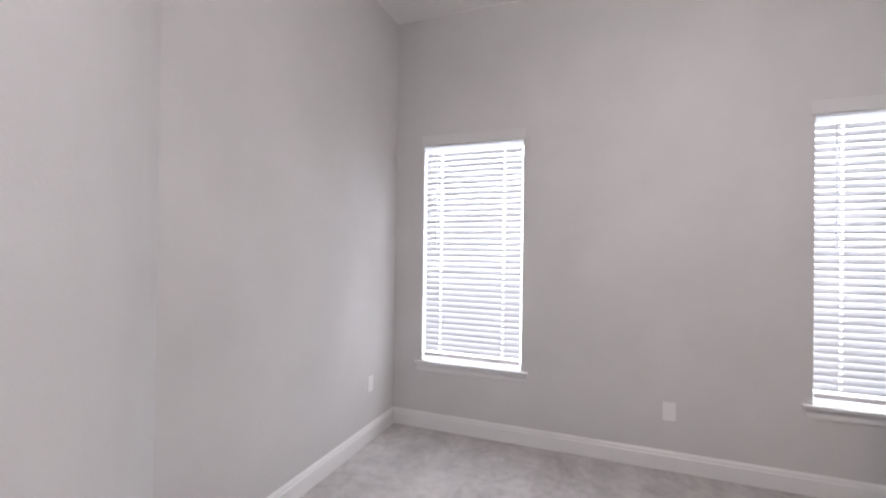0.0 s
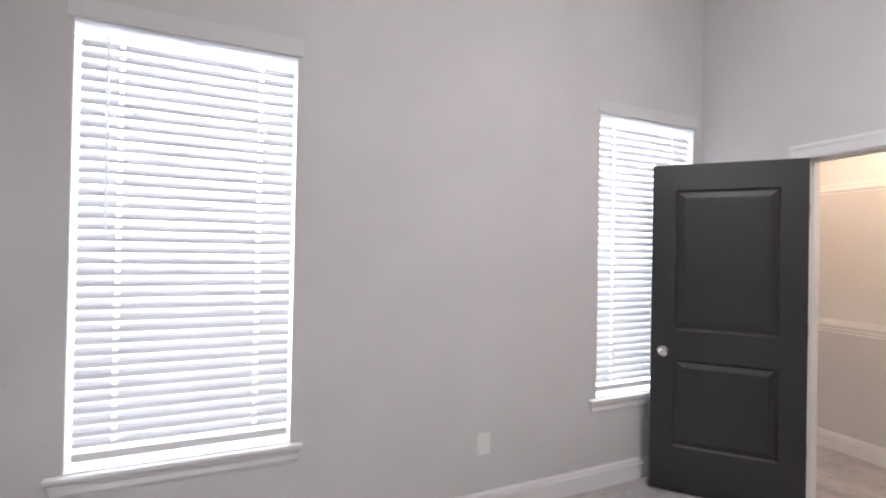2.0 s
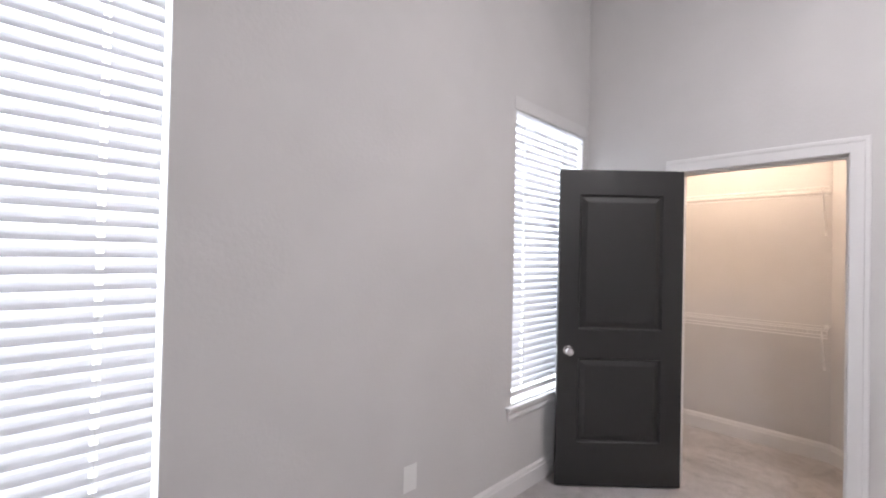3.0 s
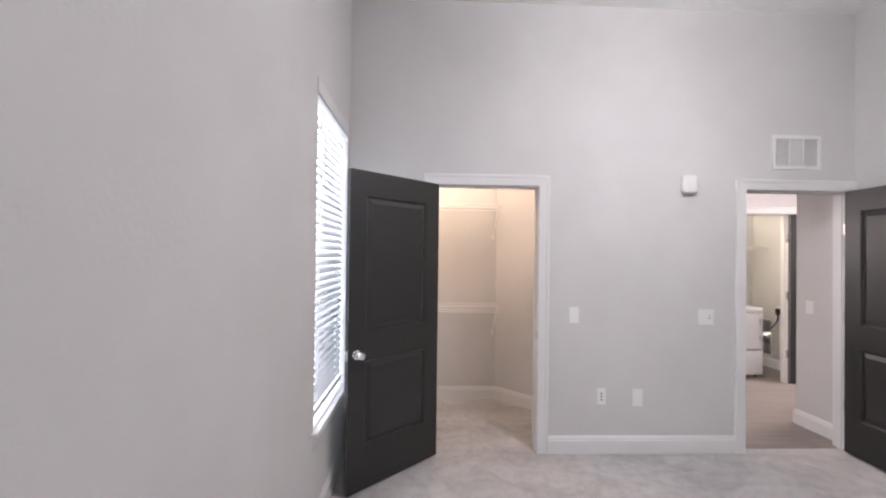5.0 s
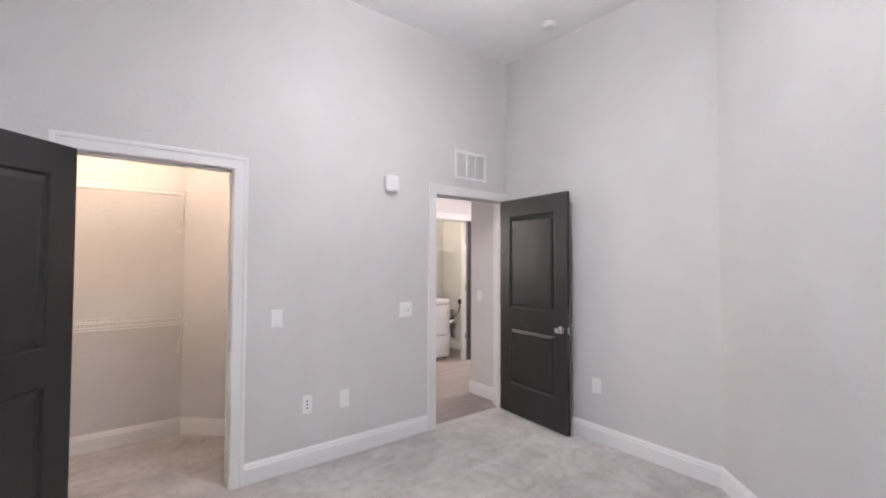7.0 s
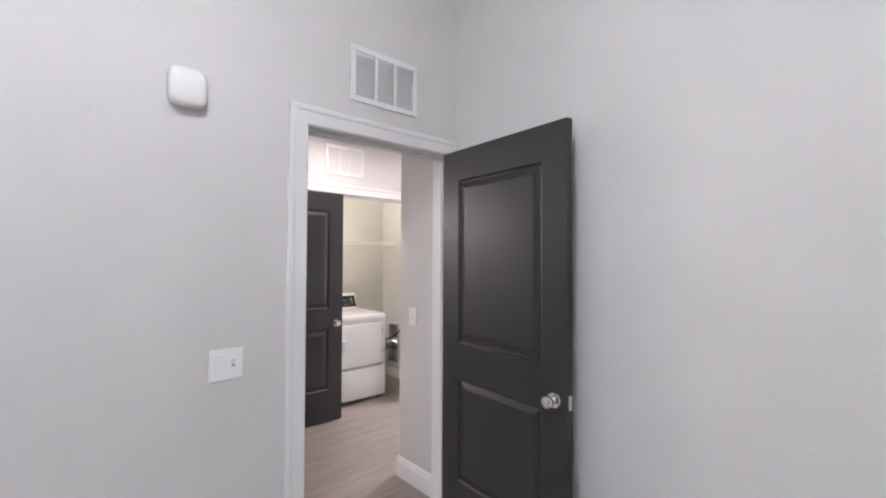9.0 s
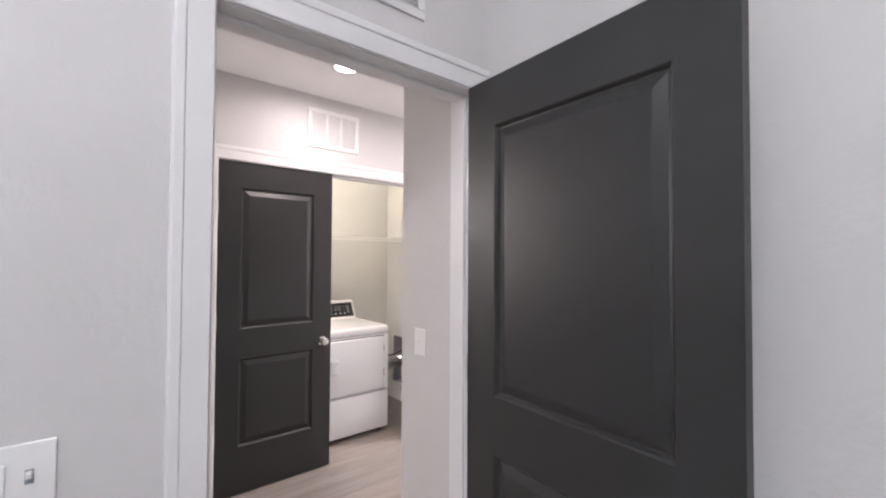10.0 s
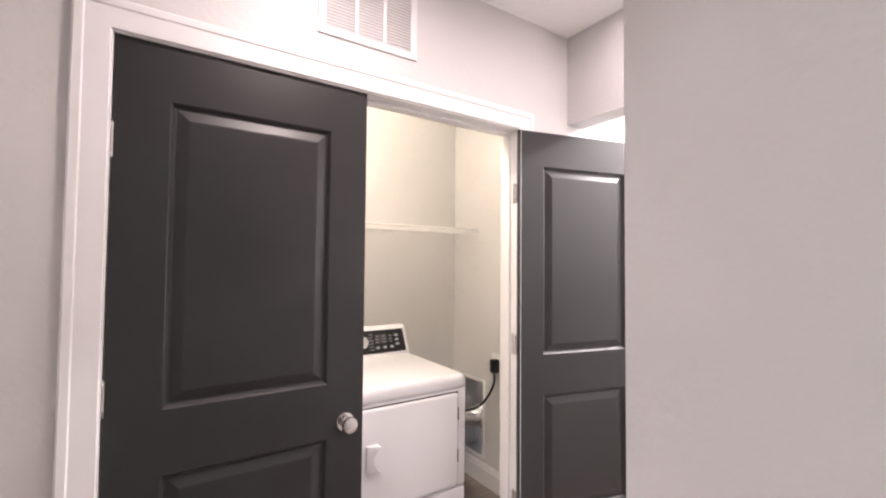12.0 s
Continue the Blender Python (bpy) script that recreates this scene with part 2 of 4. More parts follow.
def rod(bm, a, b2, r, segs=6):
    a, b2 = Vector(a), Vector(b2)
    q = (b2 - a).to_track_quat("Z", "Y").to_matrix().to_4x4()
    lathe([(r, 0), (r, (b2 - a).length)], segs, Matrix.Translation(a) @ q, bm)
    return bm


def tube(bm, points, r, segs=8):
    for p, q in zip(points, points[1:]):
        rod(bm, p, q, r, segs)
    for p in points[1:-1]:
        bmesh.ops.create_icosphere(bm, subdivisions=1, radius=r, matrix=Matrix.Translation(p))
    return bm


def sweep(points, profile, place, bm=None):
    """Runs a profile of (out, along) pairs along a polyline in a plane with mitred corners; out is to the left of travel."""
    bm = bm or bmesh.new()
    pts = [Vector(p) for p in points]
    rings = []
    for i, p in enumerate(pts):
        d0 = (p - pts[i - 1]).normalized() if i else None
        d1 = (pts[i + 1] - p).normalized() if i + 1 < len(pts) else None
        d0, d1 = d0 or d1, d1 or d0
        n0, n1 = Vector((-d0.y, d0.x)), Vector((-d1.y, d1.x))
        mit = (n0 + n1) / (1 + n0.dot(n1))
        rings.append([bm.verts.new(place(p + mit * u, v)) for u, v in profile])
    k = len(profile)
    for a, b2 in zip(rings, rings[1:]):
        for i in range(k):
            j = (i + 1) % k
            bm.faces.new((a[i], a[j], b2[j], b2[i]))
    bm.faces.new(rings[0][::-1])
    bm.faces.new(rings[-1])
    return bm


def wall(name, a, b2, z0, z1, thick, openings=(), label="painted drywall wall", material=None):
    """A wall whose room face runs from a to b2 in plan; it thickens to the right of travel. Openings: (from, to, bottom, top) along it."""
    a, b2 = Vector(a), Vector(b2)
    length = (b2 - a).length
    d = (b2 - a).normalized()
    back = Vector((d.y, -d.x)) * thick
    us = sorted({0.0, length, *[u for o in openings for u in o[:2]]})
    zs = sorted({z0, z1, *[z for o in openings for z in o[2:]]})

    def solid(i, j):
        if not (0 <= i < len(us) - 1 and 0 <= j < len(zs) - 1):
            return False
        u, z = (us[i] + us[i + 1]) / 2, (zs[j] + zs[j + 1]) / 2
        return not any(o[0] < u < o[1] and o[2] < z < o[3] for o in openings)

    bm = bmesh.new()
    seen = {}

    def vert(i, j, k):
        if (i, j, k) not in seen:
            p = a + d * us[i] + back * k
            seen[i, j, k] = bm.verts.new((p.x, p.y, zs[j]))
        return seen[i, j, k]

    for i in range(len(us) - 1):
        for j in range(len(zs) - 1):
            if not solid(i, j):
                continue
            for k in (0, 1):
                bm.faces.new([vert(i, j, k), vert(i + 1, j, k), vert(i + 1, j + 1, k), vert(i, j + 1, k)])
            for di, dj, p, q in ((-1, 0, (i, j), (i, j + 1)), (1, 0, (i + 1, j), (i + 1, j + 1)), (0, -1, (i, j), (i + 1, j)), (0, 1, (i, j + 1), (i + 1, j + 1))):
                if not solid(i + di, j + dj):
                    bm.faces.new([vert(*p, 0), vert(*q, 0), vert(*q, 1), vert(*p, 1)])
    return tagged(part(name, bm, material or WALL), label, "wall", kind="structure")


# ---- large structure ----
LABEL_BED = "light greige painted drywall bedroom wall"
OUT = 0.16
wall("wall_north", (W - 0.12, N), (1.4, N), 0, CEIL, -OUT, [(a - (W - 0.12), c - (W - 0.12), *WIN_Z) for a, c in WIN], "light greige drywall wall with two tall windows")
wall("wall_west", (W, CUT_Y - 0.05), (W, N), 0, CEIL, -0.12, label=LABEL_BED)
wall("wall_diagonal", (CUT_X, S), (W, CUT_Y), 0, CEIL, -0.12, label="light greige drywall wall cutting the room corner")
wall("wall_south", (0.12, S), (CUT_X - 0.05, S), 0, CEIL, -0.12, label=LABEL_BED)
wall("wall_east", (EAST, N), (EAST, S), 0, CEIL, -0.12,
     [(N - CL_Y[1] - 0.02, N - CL_Y[0] + 0.02, 0, HEAD + 0.02), (N - BD_Y[1] - 0.02, N - BD_Y[0] + 0.02, 0, HEAD + 0.02)],
     "light greige drywall wall with closet and hall doorways")
# closet
CB = 1.22
wall("wall_closet_back", (CB, N), (CB, 1.765), 0, HALL_CEIL, -0.1, label="cream-lit drywall wall at the closet back")
wall("wall_closet_diagonal", (CB, 1.765), (0.60, 1.145), 0, HALL_CEIL, -0.1, label="cream-lit angled drywall closet wall")
wall("wall_closet_south", (0.60, 1.145), (0.12, 1.145), 0, HALL_CEIL, -0.1, label="cream-lit drywall closet end wall")
# hall, bath and laundry
wall("wall_bath_hall", (0.12, BY), (LW, BY), 0, HALL_CEIL, -0.12, [(BATH_X[0] - 0.14, BATH_X[1] - 0.10, 0, HEAD + 0.045)], "white-lit drywall wall with the bathroom doorway")
wall("wall_vestibule", (CORNER, VS), (0.12, VS), 0, HALL_CEIL, -0.1, label="light drywall stub wall beside the bedroom doorway")
wall("wall_hall_west", (CORNER, -4.6), (CORNER, VS - 0.1), 0, HALL_CEIL, -0.1, label="light drywall hall wall")
wall("wall_hall_end", (LW + 0.2, -4.6), (CORNER - 0.2, -4.6), 0, HALL_CEIL, -0.1, label="light drywall wall at the hall end")
wall("wall_laundry_front", (LW, 0.12), (LW, -4.6), 0, HALL_CEIL, -0.11,
     [(0.12 - LD_Y[1] - 0.02, 0.12 - LD_Y[0] + 0.02, 0, HEAD + 0.02)], "light drywall wall with the wide laundry doorway")
wall("wall_laundry_back", (2.84, -0.1), (2.84, -2.28), 0, HALL_CEIL, -0.1, label="cream-lit drywall wall behind the dryer")
VENT_X, VENT_Z = (2.50, 2.70), (0.17, 0.645)
wall("wall_laundry_side", (2.92, -2.28), (LW + 0.11, -2.28), 0, HALL_CEIL, -0.12, [(2.92 - VENT_X[1], 2.92 - VENT_X[0], *VENT_Z)], "cream-lit drywall side wall of the laundry")
wall("wall_laundry_north", (LW + 0.11, -0.1), (2.92, -0.1), 0, HALL_CEIL, -0.1, label="drywall end wall of the laundry")
wall("wall_bath_east", (2.72, 0.98), (2.72, 0.0), 0, HALL_CEIL, -0.1, label="light drywall wall behind the vanity")
wall("wall_bath_south", (2.72, 0.12), (LW, 0.12), 0, HALL_CEIL, -0.10, label="light drywall bathroom wall")
wall("wall_bath_north", (0.2, 0.95), (2.82, 0.95), 0, HALL_CEIL, -0.1, label="light drywall bathroom wall")
wall("wall_bath_west", (0.26, 0.12), (0.26, 0.95), 0, HALL_CEIL, -0.1, label="light drywall bathroom wall")
bm = boxed((CORNER - 0.003, -2.31, 2.13), (LW, -2.19, HALL_CEIL))
tagged(part("wall_hall_header", bm, WALL), "light drywall header across the hall", "wall", kind="structure")


def slab(name, pts, z0, z1, material, label, category):
    bm = bmesh.new()
    lo = [bm.verts.new((x, y, z0)) for x, y in pts]
    hi = [bm.verts.new((x, y, z1)) for x, y in pts]
    bm.faces.new(lo[::-1])
    bm.faces.new(hi)
    for i in range(len(pts)):
        j = (i + 1) % len(pts)
        bm.faces.new((lo[i], lo[j], hi[j], hi[i]))
    return tagged(part(name, bm, material), label, category, kind="structure")


slab("ceiling_bedroom", [(W - 0.1, S - 0.1), (0.1, S - 0.1), (0.1, N + 0.1), (W - 0.1, N + 0.1)], CEIL, CEIL + 0.1, CEILING, "high flat white textured bedroom ceiling", "ceiling")
slab("ceiling_closet", [(0.121, 1.0), (1.4, 1.0), (1.4, N + 0.1), (0.121, N + 0.1)], HALL_CEIL, HALL_CEIL + 0.1, CEILING, "flat white closet ceiling", "ceiling")
bm = bmesh.new()
hx, hy, hr = 1.2, -0.938, 0.066
for lo, hi in (((0.121, -4.8), (hx - hr, 0.999)), ((hx + hr, -4.8), (2.95, 0.999)), ((hx - hr, -4.8), (hx + hr, hy - hr)), ((hx - hr, hy + hr), (hx + hr, 0.999))):
    box(bm, (*lo, HALL_CEIL), (*hi, HALL_CEIL + 0.1))
bmesh.ops.remove_doubles(bm, verts=bm.verts, dist=1e-4)
tagged(part("ceiling_hall", bm, CEILING), "flat white hall ceiling with one downlight", "ceiling", kind="structure")
slab("floor_carpet", [(W - 0.1, S - 0.1), (0.06, S - 0.1), (0.06, 0.9), (1.4, 0.9), (1.4, N + 0.1), (W - 0.1, N + 0.1)], -0.08, 0.0, CARPET, "beige-grey cut-pile carpet with brushed marks", "carpet")
SUB = slab("floor_hall", [(0.06, -4.8), (2.95, -4.8), (2.95, 0.899), (0.06, 0.899)], -0.08, -0.006, SLOT, "grey-brown wood-look vinyl plank floor", "floor")

# baseboards: tall flat board with a stepped moulded top
BASE = [(0.0, 0.0), (0.016, 0.0), (0.016, 0.098), (0.012, 0.104), (0.012, 0.110), (0.009, 0.122), (0.005, 0.127), (0.003, 0.134), (0.0, 0.134)]
C = 0.088


def baseboard(points, label="white painted moulded baseboard"):
    bm = sweep(points, BASE, lambda p, v: (p.x, p.y, v))
    tagged(part("baseboard", bm, TRIM), label, "baseboard", kind="structure")


baseboard([(0, CL_Y[1] + C), (0, N), (W, N), (W, CUT_Y), (CUT_X, S), (-0.02, S)])
baseboard([(0, BD_Y[1] + C), (0, CL_Y[0] - C)])
baseboard([(0.12, 1.145), (0.60, 1.145), (CB, 1.765), (CB, N), (0.12, N), (0.12, CL_Y[1] + C)])
baseboard([(0.14, VS), (CORNER, VS), (CORNER, -2.9)])
baseboard([(LW, 0.0 - 0.02), (LW, LD_Y[1] + C)][::-1])
baseboard([(LW, -4.6), (LW, LD_Y[0] - C)])
baseboard([(LW + 0.11, -2.28), (2.84, -2.28), (2.84, -0.1)])

# ---- door frames ----
CASING = [(0.004, 0.0), (0.004, -0.0125), (0.0065, -0.015), (0.060, -0.0165), (0.0635, -0.0205), (0.081, -0.021), (0.086, -0.0175), (0.086, 0.0)]


def casing(name, m, width, head, label, sides=(1, 1)):
    """Moulded casing round an opening whose foot starts at the local origin and runs along local x; it stands proud to local -y."""
    pts = []
    if sides[1]:
        pts.append((width, 0))
    pts += [(width, head), (0, head)]
    if sides[0]:
        pts.append((0, 0))
    bm = sweep(pts, [(-u, v) for u, v in CASING], lambda p, v: (p.x, v, p.y))
    ob = part(name, bm, TRIM, at=m)
    return tagged(ob, label, "door casing", kind="structure")


def jamb(name, m, width, head, depth, stop_at, label):
    """Lining boards of a doorway with the door stop; local y runs through the wall."""
    ob = thing(name, m, label, "door frame", kind="structure")
    e = 0.006
    part("side_board", boxed((-0.02, -e, 0), (0, depth + e, head)), TRIM, ob)
    part("side_board", boxed((width, -e, 0), (width + 0.02, depth + e, head)), TRIM, ob)
    part("head_board", boxed((-0.02, -e, head), (width + 0.02, depth + e, head + 0.02)), TRIM, ob)
    a, c = stop_at
    part("stop", boxed((0, a, 0), (0.011, c, head - 0.011), 0.002), TRIM, ob)
    part("stop", boxed((width - 0.011, a, 0), (width, c, head - 0.011), 0.002), TRIM, ob)
    part("stop", boxed((0, a, head - 0.011), (width, c, head), 0.002), TRIM, ob)
    return ob


def leaves(frame_ob, x, s):
    """Hinge leaves let into a side board; s is the way the board faces along local x."""
    for z in (0.36, 1.06, 1.75):
        lo, hi = sorted((x - 0.001 * s, x + 0.0018 * s))
        part("hinge_leaf", boxed((lo, 0.002, z - 0.045), (hi, 0.034, z + 0.045), 0.0006), NICKEL, frame_ob, "satin nickel hinge leaf")


def on_east(x, y):
    return pose(x, y, 0, 0, 0, -90)


jb = jamb("door_frame_closet", on_east(0, CL_Y[1]), CL_Y[1] - CL_Y[0], HEAD, 0.12, (0.045, 0.085), "white painted closet door frame")
leaves(jb, 0.0, 1)
part("strike_plate", boxed((CL_Y[1] - CL_Y[0] - 0.002, 0.012, 0.87), (CL_Y[1] - CL_Y[0] + 0.001, 0.04, 0.93)), NICKEL, jb, "small nickel strike plate")
casing("trim_closet", on_east(0, CL_Y[1]), CL_Y[1] - CL_Y[0], HEAD, "white moulded casing round the closet doorway")
jb = jamb("door_frame_bedroom", on_east(0, BD_Y[1]), 0.83, HEAD, 0.12, (0.045, 0.085), "white painted bedroom door frame")
leaves(jb, 0.83, -1)
part("strike_plate", boxed((-0.001, 0.012, 0.87), (0.002, 0.04, 0.93)), NICKEL, jb, "small nickel strike plate")
casing("trim_bedroom", on_east(0, BD_Y[1]), 0.83, HEAD, "white moulded casing round the bedroom doorway")
casing("trim_bedroom_hall", pose(0.12, BD_Y[0], 0, 0, 0, 90), 0.83, HEAD, "white moulded casing on the hall side of the bedroom doorway", (1, 1))
jb = jamb("door_frame_laundry", on_east(LW, LD_Y[1]), LD_Y[1] - LD_Y[0], HEAD, 0.11, (0.045, 0.085), "white painted double laundry door frame")
leaves(jb, LD_Y[1] - LD_Y[0], -1)
casing("trim_laundry", on_east(LW, LD_Y[1]), LD_Y[1] - LD_Y[0], HEAD, "white moulded casing round the laundry doorway")
BW = BATH_X[1] - BATH_X[0]
jb = jamb("door_frame_bath", pose(BATH_X[0], BY, 0), BW, HEAD + 0.02, 0.12, (0.03, 0.075), "white painted bathroom door frame")
part("strike_plate", boxed((BW - 0.003, 0.082, 0.86), (BW + 0.001, 0.118, 0.935), 0.001), NICKEL, jb, "dark nickel strike plate on the jamb")
casing("trim_bath", pose(BATH_X[0], BY, 0), BW, HEAD + 0.02, "white moulded casing round the bathroom doorway")
casing("trim_bath_inner", pose(BATH_X[1], BY + 0.12, 0, 0, 0, 180), BW, HEAD + 0.02, "white moulded casing inside the bathroom")


# ---- doors ----
def panel_rings(bm, x0, x1, z0, z1, y, s):
    """One moulded panel on the face y of a slab; s is the outward sign. Returns the outer ring."""
    steps = ((0.0, 0.0), (0.004, 0.003), (0.010, 0.0115), (0.016, 0.0128), (0.046, 0.0022), (0.052, 0.0015))
    rings = []
    for inset, deep in steps:
        yy = y - s * deep
        rings.append([bm.verts.new(c) for c in ((x0 + inset, yy, z0 + inset), (x1 - inset, yy, z0 + inset), (x1 - inset, yy, z1 - inset), (x0 + inset, yy, z1 - inset))])
    for a, c in zip(rings, rings[1:]):
        for i in range(4):
            j = (i + 1) % 4
            bm.faces.new((a[i], a[j], c[j], c[i]))
    bm.faces.new(rings[-1])


def door_slab(w, h=2.03, t=0.035, stile=0.13):
    bm = bmesh.new()
    zs = [0.0, 0.277, 0.815, 0.998, 1.870, h]
    xs = [0.0, stile, w - stile, w]
    for y, s in ((0.0, -1), (t, 1)):
        grid = {}
        for i, x in enumerate(xs):
            for j, z in enumerate(zs):
                grid[i, j] = bm.verts.new((x, y, z))
        for i in range(3):
            for j in range(5):
                if i == 1 and j in (1, 3):
                    panel_rings(bm, xs[1], xs[2], zs[j], zs[j + 1], y, s)
                else:
                    bm.faces.new((grid[i, j], grid[i + 1, j], grid[i + 1, j + 1], grid[i, j + 1]))
    bmesh.ops.remove_doubles(bm, verts=bm.verts, dist=1e-5)
    for a, c in (((0, 0), (w, 0)), ((0, h), (w, h))):
        bm.faces.new([bm.verts.new(p) for p in ((a[0], 0, a[1]), (c[0], 0, c[1]), (c[0], t, c[1]), (a[0], t, a[1]))])
    for x in (0, w):
        bm.faces.new([bm.verts.new(p) for p in ((x, 0, 0), (x, t, 0), (x, t, h), (x, 0, h))])
    bmesh.ops.remove_doubles(bm, verts=bm.verts, dist=1e-5)
    return bm


KNOB = [(0.031, 0.0), (0.0325, 0.003), (0.030, 0.008), (0.016, 0.010), (0.012, 0.014), (0.0115, 0.026), (0.016, 0.030), (0.0245, 0.035), (0.0275, 0.042), (0.0275, 0.050), (0.023, 0.057), (0.012, 0.0605), (0.004, 0.061)]


def door(name, m, w, label, knob=True, knob_z=0.875, latch=True, hinge_y=0.0, far_knob=True, t=0.035):
    """A two-panel door: the hinge edge stands on the local z axis, the slab runs along local x, its thickness along local y."""
    ob = thing(name, m, label, "door", "two-panel doors", kind="structure")
    sl = part("slab", door_slab(w), DOOR, ob, at=pose(0, 0, 0.012))
    if knob:
        for y, turn in ((0.0, 90), (t, -90)) if far_knob else ((0.0, 90),):
            part("knob", lathe(KNOB, 28), NICKEL, ob, "round satin nickel knob", at=pose(w - 0.065, y, knob_z, turn), round_shade=True)
    if latch:
        part("latch_plate", boxed((w - 0.001, 0.005, knob_z - 0.03), (w + 0.002, t - 0.005, knob_z + 0.03), 0.0008), NICKEL, ob, "nickel latch plate")
    for z in (0.36, 1.06, 1.75):
        bm = bmesh.new()
        lathe([(0.0070, -0.047), (0.0082, -0.047), (0.0082, 0.047), (0.0070, 0.047)], 12, pose(-0.004, hinge_y, z), bm)
        lathe([(0.004, 0.045), (0.005, 0.049), (0.002, 0.053)], 12, pose(-0.004, hinge_y, z), bm)
        box(bm, (-0.003, min(hinge_y, t / 2), z - 0.044), (0.0005, max(hinge_y, t / 2), z + 0.044))
        part("hinge", bm, NICKEL, ob, "satin nickel hinge")
    return ob


# closet door, thrown back towards the window wall
door("door_closet", pose(-0.012, CL_Y[1] - 0.008, 0, 0, 0, 135), 0.795, "open black two-panel closet door", hinge_y=0.0)
# bedroom door, open at a right angle
door("door_bedroom", pose(-0.012, BD_Y[0] + 0.004, 0, 0, 0, 176.3) @ Matrix.Translation((0, -0.035, 0)), 0.822, "open charcoal two-panel bedroom door", hinge_y=0.035)
# laundry pair: one closed, one folded back to the wall
door("door_laundry", on_east(LW + 0.003, LD_Y[1] - 0.003), 0.73, "closed charcoal two-panel laundry door", hinge_y=0.0, latch=False, far_knob=False)
door("door_laundry_open", pose(LW - 0.012, LD_Y[0] + 0.004, 0, 0, 0, -104) @ Matrix.Translation((0.0, 0.0, 0)), 0.73, "charcoal two-panel laundry door folded back", hinge_y=0.035)
# bathroom door, open into the bathroom
door("door_bath", pose(BATH_X[0] + 0.02, BY + 0.125, 0, 0, 0, 90), 0.78, "open dark two-panel bathroom door", hinge_y=0.0)
# spring stop on the baseboard behind the bedroom door
ds = thing("door_stop", pose(-0.74, S + 0.016, 0.07, -90), "small nickel spring door stop on the baseboard", "door stop")
part("spring", lathe([(0.010, 0), (0.008, 0.006), (0.006, 0.01), (0.006, 0.055)], 14), NICKEL, ds)
part("rubber_tip", lathe([(0.007, 0.055), (0.008, 0.058), (0.007, 0.068), (0.004, 0.07)], 14), PLATE, ds, "white rubber tip")


# ---- windows and blinds ----
def window(a, c):
    z0, z1 = WIN_Z
    w, h = c - a, z1 - z0
    ob = thing("window_1" if a < -2 else "window_2", pose(a, N, z0), "tall white vinyl window with closed blinds", "window", kind="structure")
    # sash frame near the outer face
    bm = bmesh.new()
    y0, y1 = 0.105, 0.155
    f = 0.010
    for lo, hi in (((0, y0, 0), (f, y1, h)), ((w - f, y0, 0), (w, y1, h)), ((f, y0, 0), (w - f, y1, f)), ((f, y0, h - f), (w - f, y1, h))):
        box(bm, lo, hi, 0.003)
    part("window_frame", bm, TRIM, ob, "white vinyl sash frame")
    for lo, hi in ((f, h - f),):
        g = part("pane", boxed((f, 0.128, lo), (w - f, 0.132, hi)), GLASS, ob)
        g.visible_shadow = False
    # white returns at the sides and the head
    for lo, hi in (((0.0, 0.001, 0.0), (0.003, y0, h)), ((w - 0.003, 0.001, 0.0), (w, y0, h)), ((0.003, 0.001, h - 0.003), (w - 0.003, y0, h))):
        part("return_board", boxed(lo, hi), TRIM, ob, "white painted window return")
    # stool and apron
    bm = boxed((-0.055, -0.035, -0.022), (w + 0.055, 0.0, 0.0), 0.006, 2)
    box(bm, (0.002, 0.0, -0.018), (w - 0.002, 0.10, 0.0015))
    part("window_sill", bm, TRIM, ob, "white painted window stool")
    prof = [(0.0, 0.0), (0.014, 0.0), (0.018, -0.014), (0.012, -0.03), (0.012, -0.052), (0.006, -0.066), (0.0, -0.068)]
    bm = bmesh.new()
    ends = []
    for x, k in ((-0.045, 1), (w + 0.045, -1)):
        ends.append([bm.verts.new((x + k * (-q) * 0.2, -o, q - 0.022)) for o, q in prof])
    for i in range(len(prof)):
        j = (i + 1) % len(prof)
        bm.faces.new((ends[0][i], ends[0][j], ends[1][j], ends[1][i]))
    bm.faces.new(ends[0])
    bm.faces.new(ends[1][::-1])
    part("apron", bm, TRIM, ob, "white moulded apron under the stool")
    # flat head board, painted like the wall
    part("head_board", boxed((-0.022, -0.007, h + 0.002), (w + 0.022, 0.0, h + 0.085), 0.003), HEADBOARD, ob, "flat off-white head board")
    return ob


SL_STEP, TILT = 0.0465, 57


